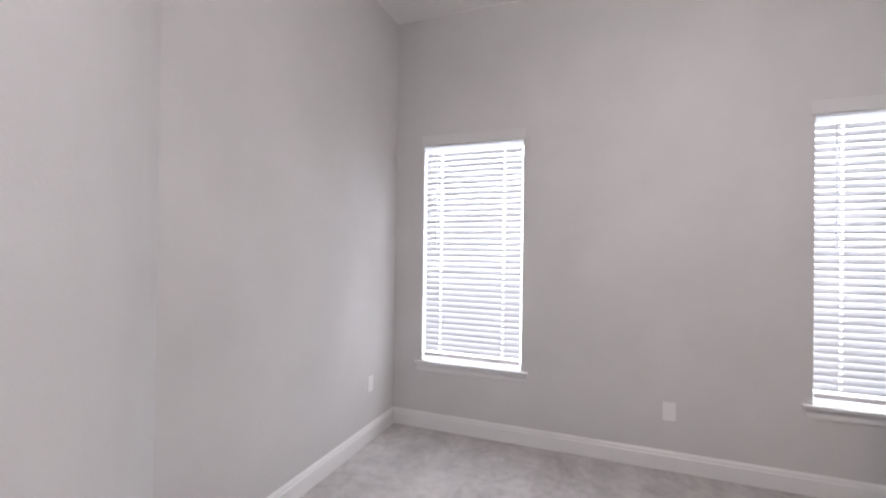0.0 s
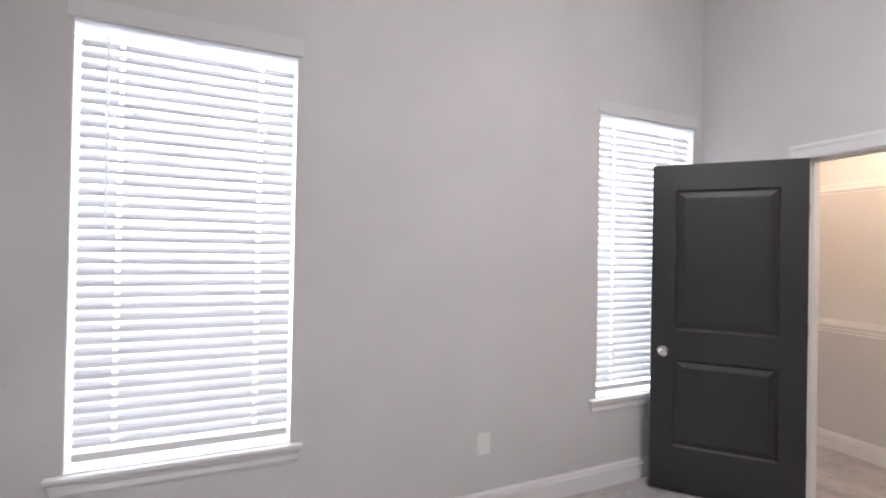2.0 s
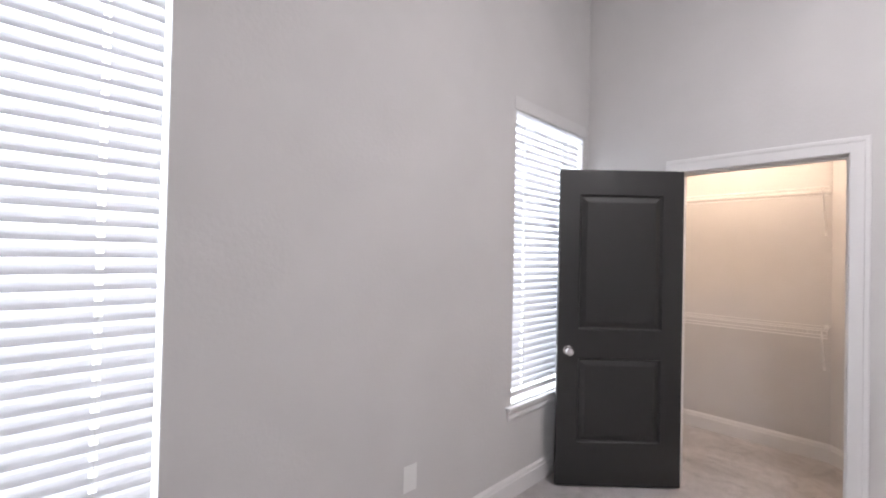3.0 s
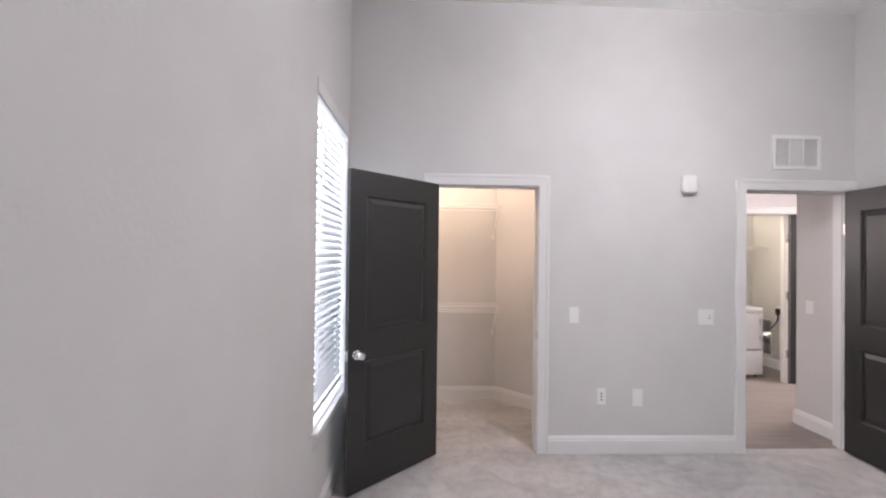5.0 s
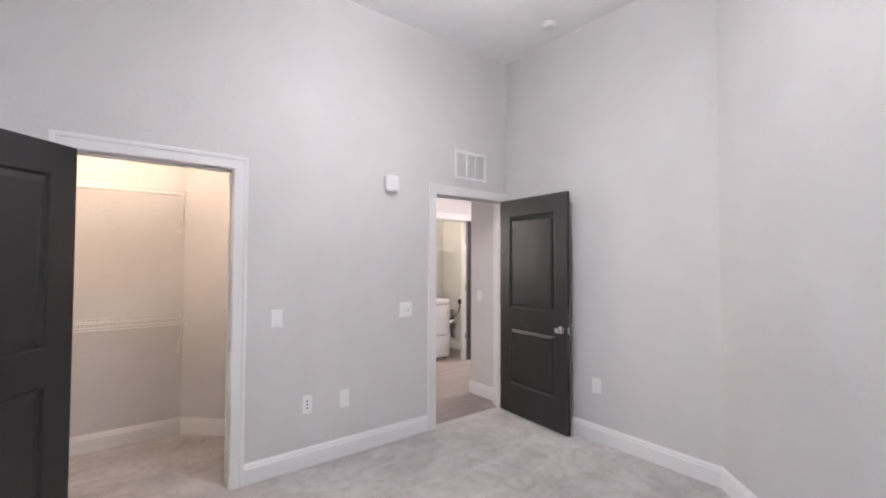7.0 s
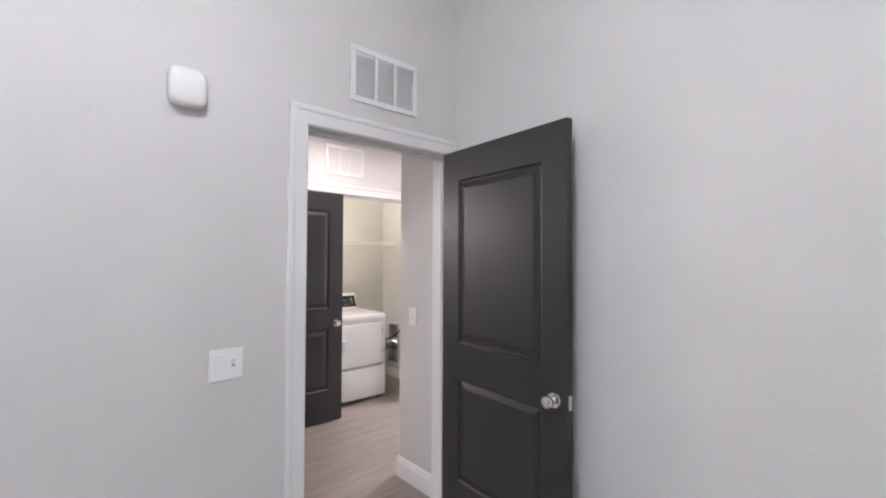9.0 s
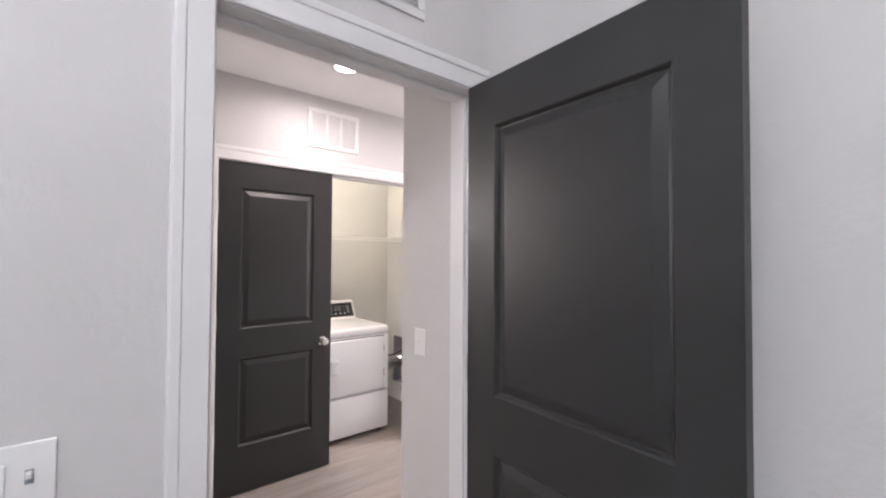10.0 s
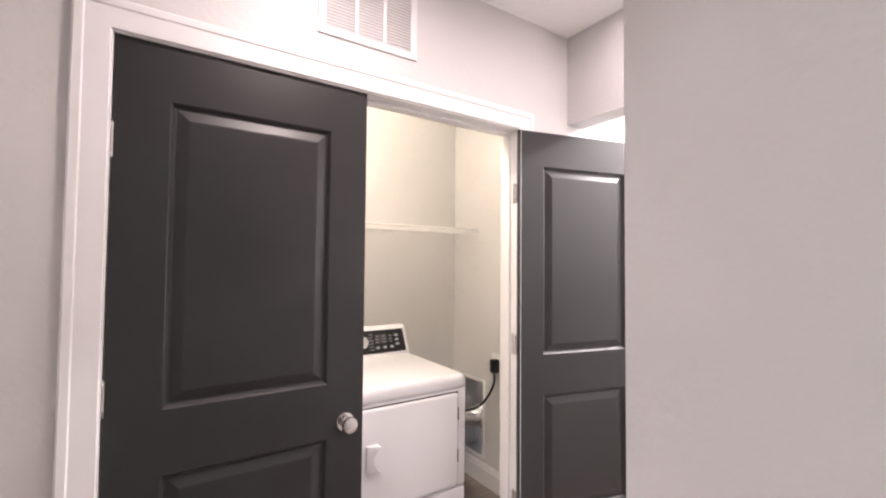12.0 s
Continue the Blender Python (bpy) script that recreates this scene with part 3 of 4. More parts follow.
def slat_mesh(w):
    """A slightly bowed slat with two cord slots; along x, centred on its long axis."""
    bm = bmesh.new()
    h1, h2 = 0.172 * w, 0.822 * w
    xs = [0.003, h1 - 0.009, h1 + 0.009, h2 - 0.009, h2 + 0.009, w - 0.003]
    ys = [(-0.025, -0.0022), (-0.009, 0.0006), (0.009, 0.0006), (0.025, -0.0022)]
    T = 0.0026
    top = [[bm.verts.new((x, y, z + T)) for y, z in ys] for x in xs]
    bot = [[bm.verts.new((x, y, z)) for y, z in ys] for x in xs]
    hole = lambda i, j: i in (1, 3) and j == 1
    for i in range(5):
        for j in range(3):
            if hole(i, j):
                for p, q in (((i, 1), (i + 1, 1)), ((i, 2), (i + 1, 2)), ((i, 1), (i, 2)), ((i + 1, 1), (i + 1, 2))):
                    bm.faces.new((top[p[0]][p[1]], top[q[0]][q[1]], bot[q[0]][q[1]], bot[p[0]][p[1]]))
                continue
            bm.faces.new((top[i][j], top[i + 1][j], top[i + 1][j + 1], top[i][j + 1]))
            bm.faces.new((bot[i][j], bot[i][j + 1], bot[i + 1][j + 1], bot[i + 1][j]))
        for j in (0, 3):
            bm.faces.new((top[i][j], top[i + 1][j], bot[i + 1][j], bot[i][j]))
    for i in (0, 5):
        for j in range(3):
            bm.faces.new((top[i][j], top[i][j + 1], bot[i][j + 1], bot[i][j]))
    return mesh_of("slat", bm, SLAT)


def blind(a, c, drop):
    z0, z1 = WIN_Z
    w = c - a - 0.024
    ob = thing("window_blind", pose(a + 0.012, N + 0.042, 0), "white faux-wood blind lowered over the window", "window blind", "window blinds")
    part("headrail", boxed((0.0, -0.02, z1 - 0.026), (w, 0.02, z1 - 0.002), 0.002), TRIM, ob, "white blind headrail")
    part("valance", boxed((-0.008, -0.041, z1 - 0.056), (w + 0.008, -0.037, z1 - 0.001), 0.0015), VALANCE, ob, "white valance board glowing in the daylight")
    part("bottom_rail", boxed((0.004, -0.020, drop), (w - 0.004, 0.020, drop + 0.032), 0.004, 2), TRIM, ob, "white bottom rail")
    me = slat_mesh(w)
    z = z1 - 0.075
    rng = random.Random(int(a * -100))
    while z > drop + 0.038:
        sl = new("slat", me)
        sl.parent = ob
        sl.matrix_local = pose(0, 0, z, TILT + rng.uniform(-0.6, 0.6), rng.uniform(-0.06, 0.06), 0)
        z -= SL_STEP
    for x in (0.172 * w, 0.822 * w):
        for y in (-0.021, 0.021):
            part("ladder_cord", rod(bmesh.new(), (x, y, drop + 0.02), (x, y, z1 - 0.05), 0.0011, 5), WIRE, ob)
    part("tilt_wand", rod(bmesh.new(), (0.10, -0.034, z1 - 0.05), (0.104, -0.034, z1 - 0.85), 0.0052, 6), VALANCE, ob, "pale clear tilt wand")
    return ob


for a, c in WIN:
    window(a, c)
    blind(a, c, 0.597)


# ---- wall plates and fixtures ----
def plate(name, m, w, h, label, category, kind_of):
    """A bevelled cover plate on a wall; local -y faces the room, the origin is its centre."""
    ob = thing(name, m, label, category)
    part("cover", boxed((-w / 2, -0.006, -h / 2), (w / 2, 0, h / 2), 0.0025, 2), PLATE, ob)
    if kind_of == "outlet":
        for dz in (-0.02, 0.02):
            f = part("socket", boxed((-0.017, -0.0085, dz - 0.014), (0.017, -0.006, dz + 0.014), 0.004, 2), PLATE, ob)
            for dx in (-0.006, 0.006):
                part("slot", boxed((dx - 0.0012, -0.009, dz - 0.002), (dx + 0.0012, -0.0084, dz + 0.007)), SLOT, f)
            part("slot", boxed((-0.002, -0.009, dz - 0.009), (0.002, -0.0084, dz - 0.005)), SLOT, f)
    elif kind_of == "ports":
        for dz in (-0.024, 0.0, 0.024):
            f = part("port", boxed((-0.010, -0.0075, dz - 0.009), (0.010, -0.006, dz + 0.009), 0.001), PLATE, ob)
            part("slot", boxed((-0.006, -0.0082, dz - 0.005), (0.006, -0.0074, dz + 0.005)), SLOT, f)
    elif kind_of == "mixed":
        f = part("fan_control", boxed((-0.042, -0.0095, -0.03), (-0.006, -0.006, 0.03), 0.0015), PLATE, ob, "raised white control block")
        for dz in (-0.011, 0.017):
            part("slider", boxed((-0.036, -0.0125, dz - 0.003), (-0.014, -0.0094, dz + 0.003), 0.001), PLATE, f, "small white slider")
        part("toggle", boxed((0.020, -0.02, 0.0), (0.029, -0.006, 0.010), 0.001), PLATE, ob, "small white toggle")
        part("slot_frame", boxed((0.0185, -0.0072, -0.013), (0.0305, -0.006, 0.013)), GREY_PRINT, ob)
    elif kind_of == "decora":
        part("rocker", boxed((-0.0165, -0.0085, -0.033), (0.0165, -0.006, 0.033), 0.0015), PLATE, ob)
    elif kind_of == "switch":
        n = max(1, round(w / 0.06))
        for i in range(n):
            x = (i - (n - 1) / 2) * 0.046
            part("slot_frame", boxed((x - 0.005, -0.0072, -0.012), (x + 0.005, -0.006, 0.012)), PLATE, ob)
            part("toggle", boxed((x - 0.004, -0.018, 0.001), (x + 0.004, -0.006, 0.009), 0.001), PLATE, ob, "small white toggle", at=pose(0, 0, 0))
    for dz in (-0.042, 0.042) if kind_of == "switch" else ():
        n = max(1, round(w / 0.06))
        for i in range(n):
            x = (i - (n - 1) / 2) * 0.046
            part("screw", lathe([(0.0025, 0.0), (0.0022, 0.001)], 10, pose(x, -0.006, dz * 0.72, 90)), PLATE, ob)
    return ob


plate("wall_plate", pose(-1.723, N, 0.403), 0.08, 0.125, "white blank cover plate low on the window wall", "wall plate", "blank")
plate("wall_plate", pose(W, 2.69, 0.445, 0, 0, 90), 0.075, 0.12, "white cover plate low on the side wall", "wall plate", "blank")
plate("wall_plate", pose(-1.007, S, 0.445, 0, 0, 180), 0.08, 0.12, "white cover plate low beside the open door", "wall plate", "blank")
plate("data_outlet", pose(0, 1.138, 0.434, 0, 0, -90), 0.068, 0.125, "white data plate with three dark ports", "outlet", "ports")
plate("wall_plate", pose(0, 0.854, 0.425, 0, 0, -90), 0.078, 0.13, "white blank cover plate beside the data plate", "wall plate", "blank")
plate("light_switch", pose(0, 1.355, 1.058, 0, 0, -90), 0.075, 0.12, "white rocker switch beside the closet", "light switch", "decora")
plate("light_switch", pose(0, 0.316, 1.051, 0, 0, -90), 0.122, 0.122, "white double switch plate beside the doorway", "light switch", "mixed")
plate("light_switch", pose(0.43, VS, 1.08, 0, 0, 180), 0.075, 0.118, "white single toggle switch on the vestibule wall", "light switch", "switch")


def alarm(m):
    ob = thing("smoke_alarm", m, "white rounded alarm box high on the wall", "alarm")
    bm = bmesh.new()
    rings = []
    # rounded square that swells and closes in a domed front
    for grow, y in ((0.93, -0.007), (0.985, -0.012), (1.0, -0.022), (0.985, -0.032), (0.93, -0.041), (0.80, -0.047), (0.5, -0.0505), (0.15, -0.0515)):
        ring = []
        for i in range(48):
            a = 2 * math.pi * i / 48
            c, q = math.cos(a), math.sin(a)
            ring.append(bm.verts.new((0.064 * grow * math.copysign(abs(c) ** 0.5, c), y, 0.072 * grow * math.copysign(abs(q) ** 0.5, q))))
        rings.append(ring)
    for lo, hi in zip(rings, rings[1:]):
        for i in range(48):
            j = (i + 1) % 48
            bm.faces.new((lo[i], lo[j], hi[j], hi[i]))
    bm.faces.new(rings[0][::-1])
    bm.faces.new(rings[-1])
    part("housing", bm, PLATE, ob, round_shade=True)
    part("back_plate", boxed((-0.055, -0.009, -0.062), (0.055, 0, 0.062), 0.003), PLATE, ob)
    part("test_button", lathe([(0.011, 0), (0.0105, 0.0012), (0.004, 0.0016)], 24, pose(0, -0.0508, -0.022, 90)), PLATE, ob)


alarm(pose(0, 0.466, 2.078, 0, 0, -90))
dt = thing("smoke_detector", pose(-0.74, -0.625, CEIL, 180), "round white smoke detector on the ceiling", "smoke detector")
part("base", lathe([(0.066, 0), (0.068, 0.004), (0.066, 0.012)], 32), PLATE, dt, round_shade=True)
part("cap", lathe([(0.058, 0.012), (0.060, 0.02), (0.052, 0.036), (0.03, 0.042), (0.01, 0.043)], 32), PLATE, dt, round_shade=True)


def air_vent(m, w, h, label):
    """Return-air grille: flanged frame, three bays of fine louvres."""
    ob = thing("air_vent", m, label, "air vent")
    f = 0.028
    bm = bmesh.new()
    for lo, hi in (((-w / 2, -0.008, h / 2 - f), (w / 2, 0, h / 2)), ((-w / 2, -0.008, -h / 2), (w / 2, 0, -h / 2 + f)), ((-w / 2, -0.008, -h / 2 + f), (-w / 2 + f, 0, h / 2 - f)), ((w / 2 - f, -0.008, -h / 2 + f), (w / 2, 0, h / 2 - f))):
        box(bm, lo, hi, 0.002)
    part("frame", bm, TRIM, ob)
    part("backing", boxed((-w / 2 + f, -0.0012, -h / 2 + f), (w / 2 - f, 0, h / 2 - f)), WALL, ob, "pale backing behind the louvres")
    iw = w - 2 * f
    for i in (1, 2):
        x = -iw / 2 + iw * i / 3
        part("mullion", boxed((x - 0.007, -0.008, -h / 2 + f), (x + 0.007, -0.0012, h / 2 - f)), TRIM, ob)
    me = mesh_of("louvre", boxed((-iw / 2, -0.0004, -0.0054), (iw / 2, 0.0004, 0.0054)), TRIM)
    z = -h / 2 + f + 0.006
    while z < h / 2 - f - 0.003:
        lv = new("louvre", me)
        lv.parent = ob
        lv.matrix_local = pose(0, -0.0045, z, -33)
        z += 0.0115
    return ob


air_vent(pose(0, -0.404, 2.347, 0, 0, -90), 0.394, 0.27, "white louvred air grille above the doorway")
air_vent(pose(LW, -1.115, 2.35, 0, 0, -90), 0.387, 0.272, "white louvred air grille above the laundry doors")

dl = thing("downlight", pose(1.2, -0.938, HALL_CEIL, 180), "lit recessed white downlight in the hall ceiling", "ceiling light")
ring = bmesh.new()
prof = [(0.086, 0.0), (0.087, 0.004), (0.080, 0.006), (0.068, 0.004), (0.064, 0.0), (0.064, -0.018), (0.066, -0.018), (0.066, 0.0)]
loops = [[ring.verts.new((r * math.cos(2 * math.pi * i / 48), r * math.sin(2 * math.pi * i / 48), z)) for r, z in prof] for i in range(48)]
for i in range(48):
    for k in range(len(prof)):
        ring.faces.new((loops[i][k], loops[i][(k + 1) % len(prof)], loops[(i + 1) % 48][(k + 1) % len(prof)], loops[(i + 1) % 48][k]))
part("trim_ring", ring, TRIM, dl, "white trim ring and can", round_shade=True)
part("lens", lathe([(0.063, -0.022), (0.062, -0.018)], 40), LAMP_LENS, dl, "glowing round lens")
# fixtures for the two added hall lamps, both out of view
for x, y in ((1.1, -1.95), (1.1, -3.2)):
    d2 = thing("downlight", pose(x, y, HALL_CEIL, 180), "lit flat white downlight, added unseen further down the hall as fill", "ceiling light")
    part("trim_ring", lathe([(0.09, 0.0), (0.091, 0.004), (0.084, 0.008), (0.070, 0.009)], 40), TRIM, d2, round_shade=True)
    part("lens", lathe([(0.069, 0.008), (0.068, 0.0105)], 40), FILL_LENS, d2, "glowing round lens")
sp = thing("fire_sprinkler", pose(1.006, -1.015, HALL_CEIL, 180), "small white fire sprinkler in the hall ceiling", "sprinkler")
part("escutcheon", lathe([(0.036, 0), (0.036, 0.003), (0.026, 0.010), (0.012, 0.012)], 24), PLATE, sp, round_shade=True)
part("head", lathe([(0.010, 0.010), (0.010, 0.022), (0.006, 0.026), (0.006, 0.036), (0.014, 0.038), (0.014, 0.040)], 16), NICKEL, sp)

# ceiling light out of view, added to fill the bedroom
bl = thing("bedroom_fill_light", pose(-1.55, 0.95, CEIL, 180), "frosted semi-flush fill light, added unseen on the bedroom ceiling", "ceiling light")
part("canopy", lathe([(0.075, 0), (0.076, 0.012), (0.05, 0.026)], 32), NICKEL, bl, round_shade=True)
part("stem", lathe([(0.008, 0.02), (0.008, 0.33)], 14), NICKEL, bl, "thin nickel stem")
part("globe", lathe([(0.02, 0.322), (0.15, 0.326), (0.185, 0.345), (0.18, 0.38), (0.14, 0.41), (0.07, 0.426), (0.02, 0.429)], 40), BED_FILL_GLOBE, bl, "glowing frosted glass dome of the added fill light", round_shade=True)

for name, x, y, label, lit in (("closet_light", 0.5, 2.35, "frosted jar ceiling light in the closet", CLOSET_GLOBE), ("laundry_light", 2.02, -1.0, "frosted jar ceiling light in the laundry", LAUNDRY_GLOBE)):
    cl = thing(name, pose(x, y, HALL_CEIL, 180), label, "ceiling light")
    part("canopy", lathe([(0.09, 0), (0.092, 0.012), (0.08, 0.02)], 32), TRIM, cl, round_shade=True)
    part("globe", lathe([(0.07, 0.02), (0.083, 0.035), (0.087, 0.09), (0.084, 0.14), (0.06, 0.163), (0.02, 0.17)], 32), lit, cl, "glowing frosted glass jar", round_shade=True)


# ---- wire shelves ----
def wire_shelf(m, length, depth, label, group, braces=(), hang=True):
    """Ventilated shelf: local x along the wall, wall at y = 0, deck to -y; the origin is on the deck."""
    ob = thing("wire_shelf", m, label, "wire shelf", group)
    part("front_rail", rod(bmesh.new(), (0, -depth, 0), (length, -depth, 0), 0.0035, 8), WIRE, ob)
    part("lip_rail", rod(bmesh.new(), (0, -depth, -0.03), (length, -depth, -0.03), 0.0035, 8), WIRE, ob)
    part("back_rail", rod(bmesh.new(), (0, -0.012, 0), (length, -0.012, 0), 0.003, 8), WIRE, ob)
    part("middle_rail", rod(bmesh.new(), (0, -depth / 2, -0.004), (length, -depth / 2, -0.004), 0.003, 8), WIRE, ob)
    if hang:
        part("hang_rail", rod(bmesh.new(), (0, -depth + 0.03, -0.055), (length, -depth + 0.03, -0.055), 0.004, 8), WIRE, ob)
    bm = bmesh.new()
    n = int(length / 0.0254)
    for i in range(n + 1):
        x = length * i / n
        rod(bm, (x, -0.012, 0.002), (x, -depth, 0.002), 0.0014, 4)
        rod(bm, (x, -depth, 0.002), (x, -depth, -0.03), 0.0014, 4)
    tagged(part("deck_wires", bm, WIRE, ob), kind="stuff")
    for x in braces:
        bm = rod(bmesh.new(), (x, -depth + 0.01, -0.012), (x, -0.01, -depth), 0.005, 8)
        box(bm, (x - 0.008, -0.006, -depth - 0.03), (x + 0.008, 0, -depth + 0.015), 0.002)
        part("brace", bm, WIRE, ob, "white diagonal brace")
    for x in (0.02, length - 0.02):
        part("wall_clip", boxed((x - 0.012, -0.02, -0.014), (x + 0.012, 0, 0.012), 0.003), PLATE, ob)
    return ob


CLY = 1.77
for z, n in ((2.005, "upper"), (1.0, "lower")):
    wire_shelf(on_east(CB, N - 0.02) @ Matrix.Translation((0, 0, z)), N - 0.02 - CLY, 0.30, f"white wire closet shelf, the {n} of two", "closet shelves", (N - 0.02 - CLY - 0.03,))
wire_shelf(on_east(2.84, -0.12) @ Matrix.Translation((0, 0, 1.655)), 2.14, 0.30, "white wire shelf above the dryer", "laundry shelf", (1.0,), False)

# ---- dryer ----
DX, DY0, DY1 = 2.0, -1.77, -1.085


def dryer():
    """Local x along the front, -y to the hall."""
    w, d, h = DY1 - DY0, 0.70, 0.885
    ob = thing("dryer", on_east(DX, DY1), "white front-loading clothes dryer with black console", "clothes dryer")
    bm = boxed((0, 0.012, 0.03), (w, d, h - 0.05), 0.012, 2)
    part("cabinet", bm, ENAMEL, ob, round_shade=True)
    # top lid with a soft front edge
    bm = boxed((-0.004, -0.004, h - 0.075), (w + 0.004, d, h), 0.028, 4)
    part("lid", bm, ENAMEL, ob, round_shade=True)
    # lower front panel
    part("kick_panel", boxed((0.004, 0.0, 0.035), (w - 0.004, 0.02, 0.345), 0.012, 2), ENAMEL, ob, round_shade=True)
    part("front_panel", boxed((0.004, 0.002, 0.351), (w - 0.004, 0.02, h - 0.07), 0.006, 2), ENAMEL, ob, round_shade=True)
    # loading door
    dr = part("loading_door", boxed((0.10, -0.014, 0.362), (w - 0.055, 0.004, 0.800), 0.012, 3), ENAMEL, ob, "white square loading door", round_shade=True)
    part("door_gap", boxed((0.095, 0.0, 0.357), (w - 0.05, 0.0028, 0.805), 0.0), SLOT, ob)
    bm = bmesh.new()
    # plate with a scooped grip edge, proud at the grip
    edge = [(x + 0.022, z) for x, z in ((0.178, 0.652), (0.186, 0.648), (0.171, 0.630), (0.157, 0.608), (0.154, 0.588), (0.159, 0.568), (0.184, 0.549), (0.182, 0.540))]
    outline = [(0.154, 0.540), (0.150, 0.548), (0.150, 0.644), (0.154, 0.652)] + edge
    back, front = ([bm.verts.new((x, y - (grip * max(0.0, x - 0.150) * 0.45), z)) for x, z in outline] for y, grip in ((-0.012, 0), (-0.022, 1)))
    for k in range(len(outline)):
        n = (k + 1) % len(outline)
        bm.faces.new((back[k], back[n], front[n], front[k]))
    bm.faces.new(front)
    bmesh.ops.bevel(bm, geom=list(bm.edges), offset=0.002, segments=2, affect="EDGES", profile=0.5)
    part("handle", bm, ENAMEL, dr, "white moulded pull handle", round_shade=True)
    for z in (0.50, 0.70):
        part("door_hinge", boxed((w - 0.058, -0.012, z - 0.03), (w - 0.053, -0.002, z + 0.03), 0.001), SLOT, dr, "dark door hinge")
    # console: wedge with rounded ends and a dark tilted face
    prof = [(d, h - 0.02), (d, h + 0.158), (d - 0.035, h + 0.165), (d - 0.065, h + 0.153), (d - 0.135, h + 0.006), (d - 0.14, h - 0.02)]
    bm = bmesh.new()
    rings = [[bm.verts.new((x, y, z)) for y, z in prof] for x in (0.006, w - 0.006)]
    for i in range(len(prof)):
        j = (i + 1) % len(prof)
        bm.faces.new((rings[0][i], rings[0][j], rings[1][j], rings[1][i]))
    bm.faces.new(rings[0])
    bm.faces.new(rings[1][::-1])
    bmesh.ops.bevel(bm, geom=list(bm.edges), offset=0.01, segments=2, affect="EDGES", profile=0.5)
    con = part("console", bm, ENAMEL, ob, "white wedge console", round_shade=True)
    p0, p1 = Vector((0, d - 0.133, h + 0.012)), Vector((0, d - 0.070, h + 0.146))
    up = p1 - p0
    tilt = math.degrees(math.atan2(up.z, up.y))
    base = Matrix.Translation((0, p0.y, p0.z)) @ pose(0, 0, 0, tilt)
    L = up.length
    pan = part("control_panel", boxed((0.03, 0.006, 0.0), (w - 0.03, L - 0.006, 0.004), 0.003), BLACK, con, "glossy black control panel", at=base)
    part("dial", lathe([(0.034, 0.004), (0.034, 0.012), (0.028, 0.016), (0.027, 0.032), (0.024, 0.035), (0.005, 0.036)], 32, pose(0.385, L * 0.5, 0)), NICKEL, con, "silver cycle dial", at=base, round_shade=True)
    part("display", boxed((0.475, L * 0.42, 0.004), (0.54, L * 0.78, 0.0052)), SLOT, con, at=base)
    for k in range(6):
        for s in (-1, 1):
            x = 0.385 + s * (0.052 + 0.002 * (k % 2))
            part("print_bar", boxed((x - 0.014, L * (0.18 + 0.12 * k), 0.004), (x + 0.014, L * (0.18 + 0.12 * k) + 0.0028, 0.0048)), GREY_PRINT, con, at=base)
    for k in range(3):
        x = 0.475 + 0.045 * k
        part("button", boxed((x - 0.011, L * 0.2, 0.004), (x + 0.011, L * 0.2 + 0.014, 0.007), 0.002), GREY_PRINT, con, "grey oval button", at=base)
        for q in range(3):
            part("print_bar", boxed((x - 0.012, L * (0.45 + 0.12 * q), 0.0053), (x + 0.010, L * (0.45 + 0.12 * q) + 0.0028, 0.0058)), GREY_PRINT, con, at=base)
    for q in range(3):
        part("button", boxed((0.592, L * (0.3 + 0.18 * q), 0.004), (0.615, L * (0.3 + 0.18 * q) + 0.012, 0.006), 0.002), GREY_PRINT, con, at=base)
    for x in (0.06, w - 0.06):
        for y in (0.06, d - 0.06):
            part("foot", lathe([(0.02, 0.0), (0.022, 0.006), (0.012, 0.012), (0.012, 0.035)], 14, pose(x, y, 0)), SLOT, ob)
    return ob


dryer_ob = dryer()

# recessed dryer vent box in the side wall, with duct and hookup
vb = thing("dryer_vent_box", pose((VENT_X[0] + VENT_X[1]) / 2, -2.28, 0, 0, 0, 180), "galvanised recessed dryer vent box in the wall", "vent box")
vw = (VENT_X[1] - VENT_X[0]) / 2 - 0.002
z0, z1 = VENT_Z[0] + 0.002, VENT_Z[1] - 0.002
bm = bmesh.new()
for lo, hi in (((-vw, 0.0, z0), (-vw + 0.003, 0.1, z1)), ((vw - 0.003, 0.0, z0), (vw, 0.1, z1)), ((-vw + 0.003, 0.0, z0), (vw - 0.003, 0.1, z0 + 0.003)), ((-vw + 0.003, 0.0, z1 - 0.003), (vw - 0.003, 0.1, z1)), ((-vw, 0.097, z0), (vw, 0.1, z1))):
    box(bm, lo, hi)
part("box", bm, STEEL, vb)
bm = bmesh.new()
f = 0.02
for lo, hi in (((-vw - f, -0.004, z0 - f), (-vw, 0, z1 + f)), ((vw, -0.004, z0 - f), (vw + f, 0, z1 + f)), ((-vw, -0.004, z0 - f), (vw, 0, z0)), ((-vw, -0.004, z1), (vw, 0, z1 + f))):
    box(bm, lo, hi, 0.001)
part("flange", bm, TRIM, vb, "white painted flange")
prof = []
for i in range(14):
    prof += [(0.052, 0.006 * i), (0.049, 0.006 * i + 0.003)]
part("duct", lathe(prof, 28, pose(0, 0.095, 0.42, 90)), FOIL, vb, "ribbed foil duct collar", round_shade=True)
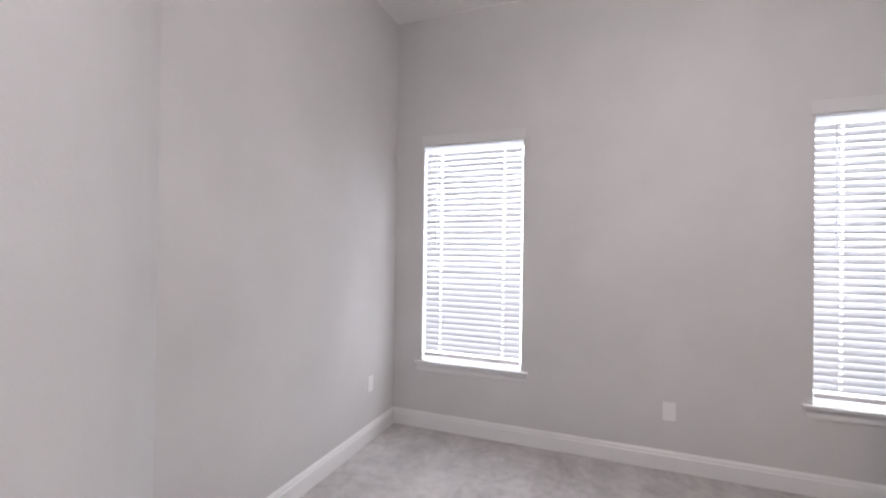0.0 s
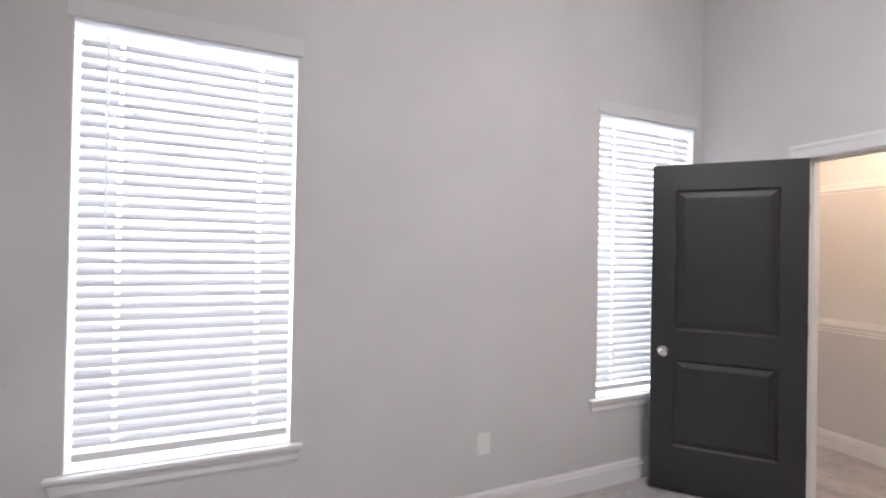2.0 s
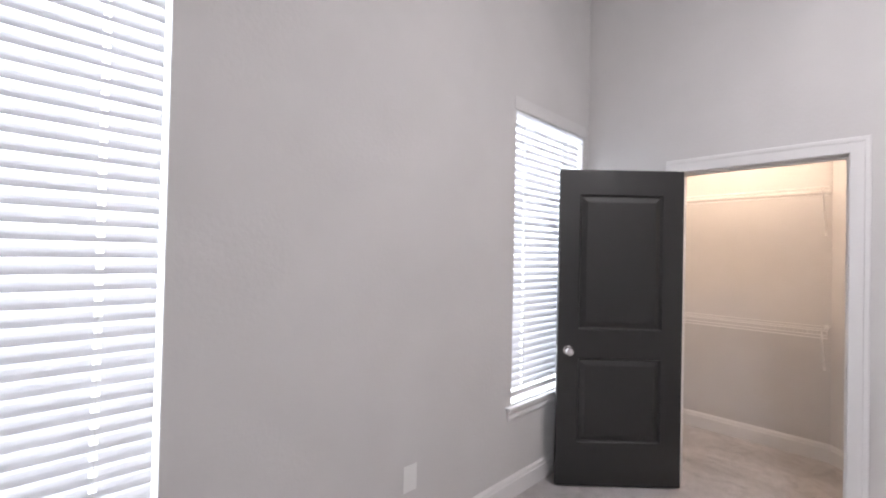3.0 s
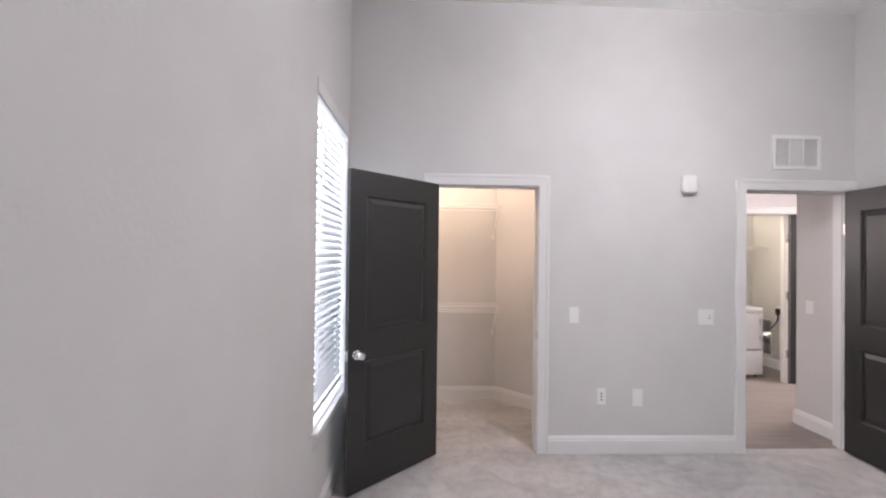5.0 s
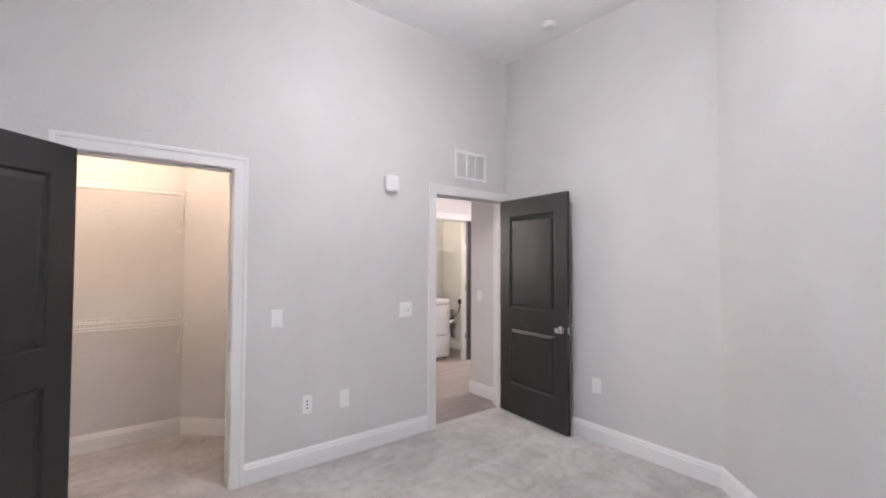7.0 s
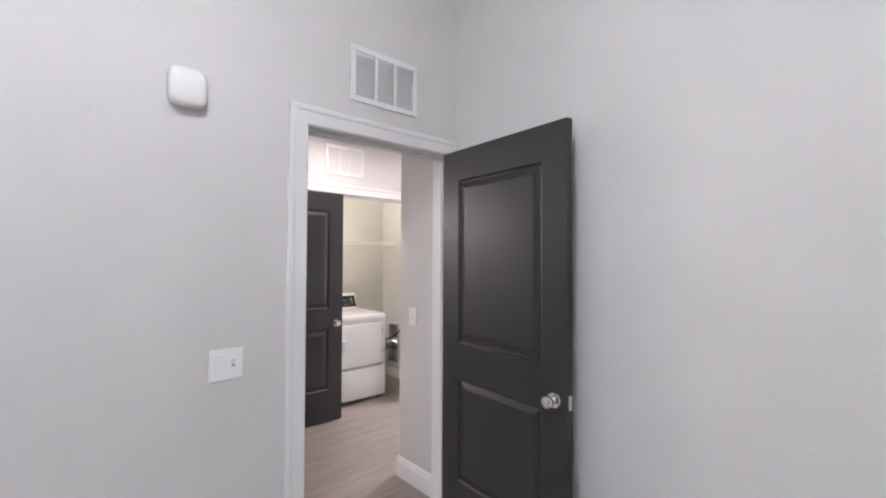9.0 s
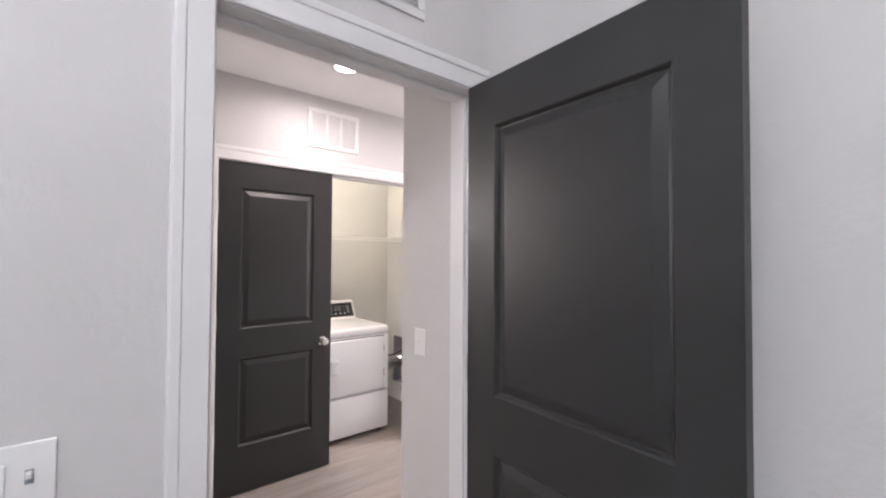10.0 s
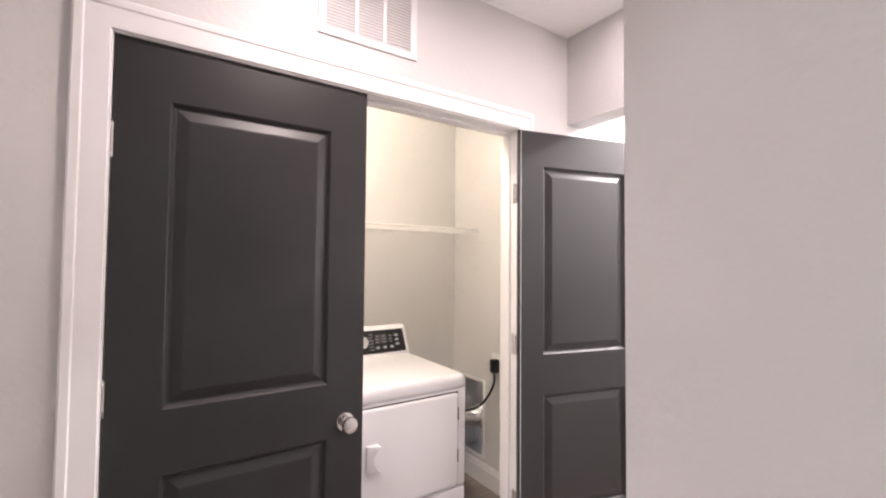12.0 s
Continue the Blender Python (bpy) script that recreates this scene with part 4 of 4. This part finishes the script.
# flexible foil duct that bends from the collar to the back of the dryer
bm = bmesh.new()
ends = [Vector(p) for p in ((0.02, 0.02, 0.40), (0.02, -0.13, 0.45), (-0.03, -0.16, 0.34), (-0.12, -0.17, 0.20))]
rings = []
for k in range(61):
    u = k / 60
    mid = ends[0] * (1 - u) ** 3 + ends[1] * 3 * u * (1 - u) ** 2 + ends[2] * 3 * u * u * (1 - u) + ends[3] * u ** 3
    way = (ends[1] - ends[0]) * (1 - u) ** 2 + (ends[2] - ends[1]) * 2 * u * (1 - u) + (ends[3] - ends[2]) * u * u
    turn = way.to_track_quat("Z", "X").to_matrix()
    rad = 0.055 if k % 2 else 0.049
    rings.append([bm.verts.new(mid + turn @ Vector((rad * math.cos(2 * math.pi * i / 24), rad * math.sin(2 * math.pi * i / 24), 0))) for i in range(24)])
for lo, hi in zip(rings, rings[1:]):
    for i in range(24):
        j = (i + 1) % 24
        bm.faces.new((lo[i], lo[j], hi[j], hi[i]))
bm.faces.new(rings[0][::-1])
bm.faces.new(rings[-1])
part("flexible_duct", bm, FOIL, vb, "crinkled silver foil duct", round_shade=True)
bm = bmesh.new()
for k in range(3):
    tube(bm, [(-0.06 + 0.03 * k, 0.09, 0.30), (-0.06 + 0.03 * k, 0.03, 0.32 + 0.02 * k), (-0.05 + 0.03 * k, -0.005, 0.36 + 0.02 * k)], 0.008, 10)
    bmesh.ops.create_uvsphere(bm, u_segments=10, v_segments=6, radius=0.013, matrix=Matrix.Translation((-0.06 + 0.03 * k, 0.03, 0.32 + 0.02 * k)))
part("fittings", bm, NICKEL, vb, "shiny metal pipe fittings")
plate("power_outlet", pose(2.35, -2.28, 0.80, 0, 0, 180), 0.11, 0.12, "white dryer outlet on the laundry side wall", "outlet", "blank")
loose = on_east(DX, DY1).inverted()
part("plug", boxed((2.327, -2.274, 0.745), (2.373, -2.225, 0.83), 0.01, 2), BLACK, dryer_ob, "black moulded plug in the wall outlet", at=loose)
pts = [Vector(p) for p in ((2.35, -2.245, 0.75), (2.355, -2.24, 0.66), (2.42, -2.17, 0.53), (2.60, -2.03, 0.46), (2.72, -1.86, 0.40))]
line = []
for k in range(41):
    f = k / 10
    i = min(int(f), 3)
    u = f - i
    p0, p1, p2, p3 = pts[max(i - 1, 0)], pts[i], pts[i + 1], pts[min(i + 2, 4)]
    line.append(0.5 * ((2 * p1) + (p2 - p0) * u + (2 * p0 - 5 * p1 + 4 * p2 - p3) * u * u + (3 * p1 - p0 - 3 * p2 + p3) * u ** 3))
part("cable", tube(bmesh.new(), line, 0.0075, 10), BLACK, dryer_ob, "thick black power cable", at=loose, round_shade=True)

# ---- bathroom seen through its doorway ----
BE = 2.72
vn = thing("bathroom_vanity", on_east(2.07, 0.94), "black vanity cabinet with pale gaps between drawers", "vanity")
part("body", boxed((0.0, 0.02, 0.1), (0.81, BE - 2.07, 0.81)), TRIM, vn, "pale cabinet carcass")
part("toe_kick", boxed((0.0, 0.07, 0.0), (0.81, BE - 2.07, 0.1)), ESPRESSO, vn)
for z0, z1 in ((0.105, 0.315), (0.325, 0.525), (0.535, 0.735), (0.745, 0.808)):
    part("drawer", boxed((0.004, 0.0, z0), (0.806, 0.02, z1), 0.002), ESPRESSO, vn, "black drawer front")
ct = thing("vanity_counter", on_east(2.05, 0.945), "speckled beige granite counter with backsplash", "counter")
part("top", boxed((0.0, 0.0, 0.812), (0.82, BE - 2.05, 0.842), 0.004, 2), GRANITE, ct)
part("backsplash", boxed((0.0, BE - 2.05 - 0.02, 0.842), (0.82, BE - 2.05, 0.94), 0.002), GRANITE, ct)
mr = thing("bathroom_mirror", on_east(BE, 0.92), "wall mirror in a dark wooden frame", "mirror")
z0, z1, f = 0.98, 1.76, 0.05
part("glass", boxed((f, -0.008, z0 + f), (0.76 - f, -0.002, z1 - f)), MIRROR, mr)
for lo, hi in (((0, -0.022, z0), (0.76, 0, z0 + f)), ((0, -0.022, z1 - f), (0.76, 0, z1)), ((0, -0.022, z0 + f), (f, 0, z1 - f)), ((0.76 - f, -0.022, z0 + f), (0.76, 0, z1 - f))):
    part("frame_rail", boxed(lo, hi, 0.003), ESPRESSO, mr, "dark wooden frame rail")
vl = thing("vanity_light", on_east(BE, 0.9), "lit white vanity bar light above the mirror", "wall light")
part("back_plate", boxed((0, -0.02, 1.86), (0.72, 0, 1.96), 0.004), NICKEL, vl)
part("shade", boxed((0.02, -0.11, 1.80), (0.70, -0.022, 2.03), 0.02, 3), VANITY_GLASS, vl, "glowing frosted glass shade", round_shade=True)

# ---- hall planks ----
PW, PL = 0.178, 1.22
rng = random.Random(7)
shared = {}
x = 0.06
while x < 2.90:
    y = -4.75 + rng.uniform(0, PL) - PL
    while y < 0.899:
        lo, hi = max(y, -4.75), min(y + PL, 0.899)
        wx = min(PW, 2.92 - x)
        if hi - lo > 0.03:
            key = (round(wx, 3), round(hi - lo, 3))
            if key not in shared:
                bm = boxed((0.0006, 0.0006, -0.0055), (wx - 0.0006, hi - lo - 0.0006, 0.0), 0.0008)
                shared[key] = mesh_of("plank", bm, PLANK)
            pk = new("plank", shared[key])
            pk.parent = SUB
            pk.location = (x, lo, 0)
        y += PL
    x += PW
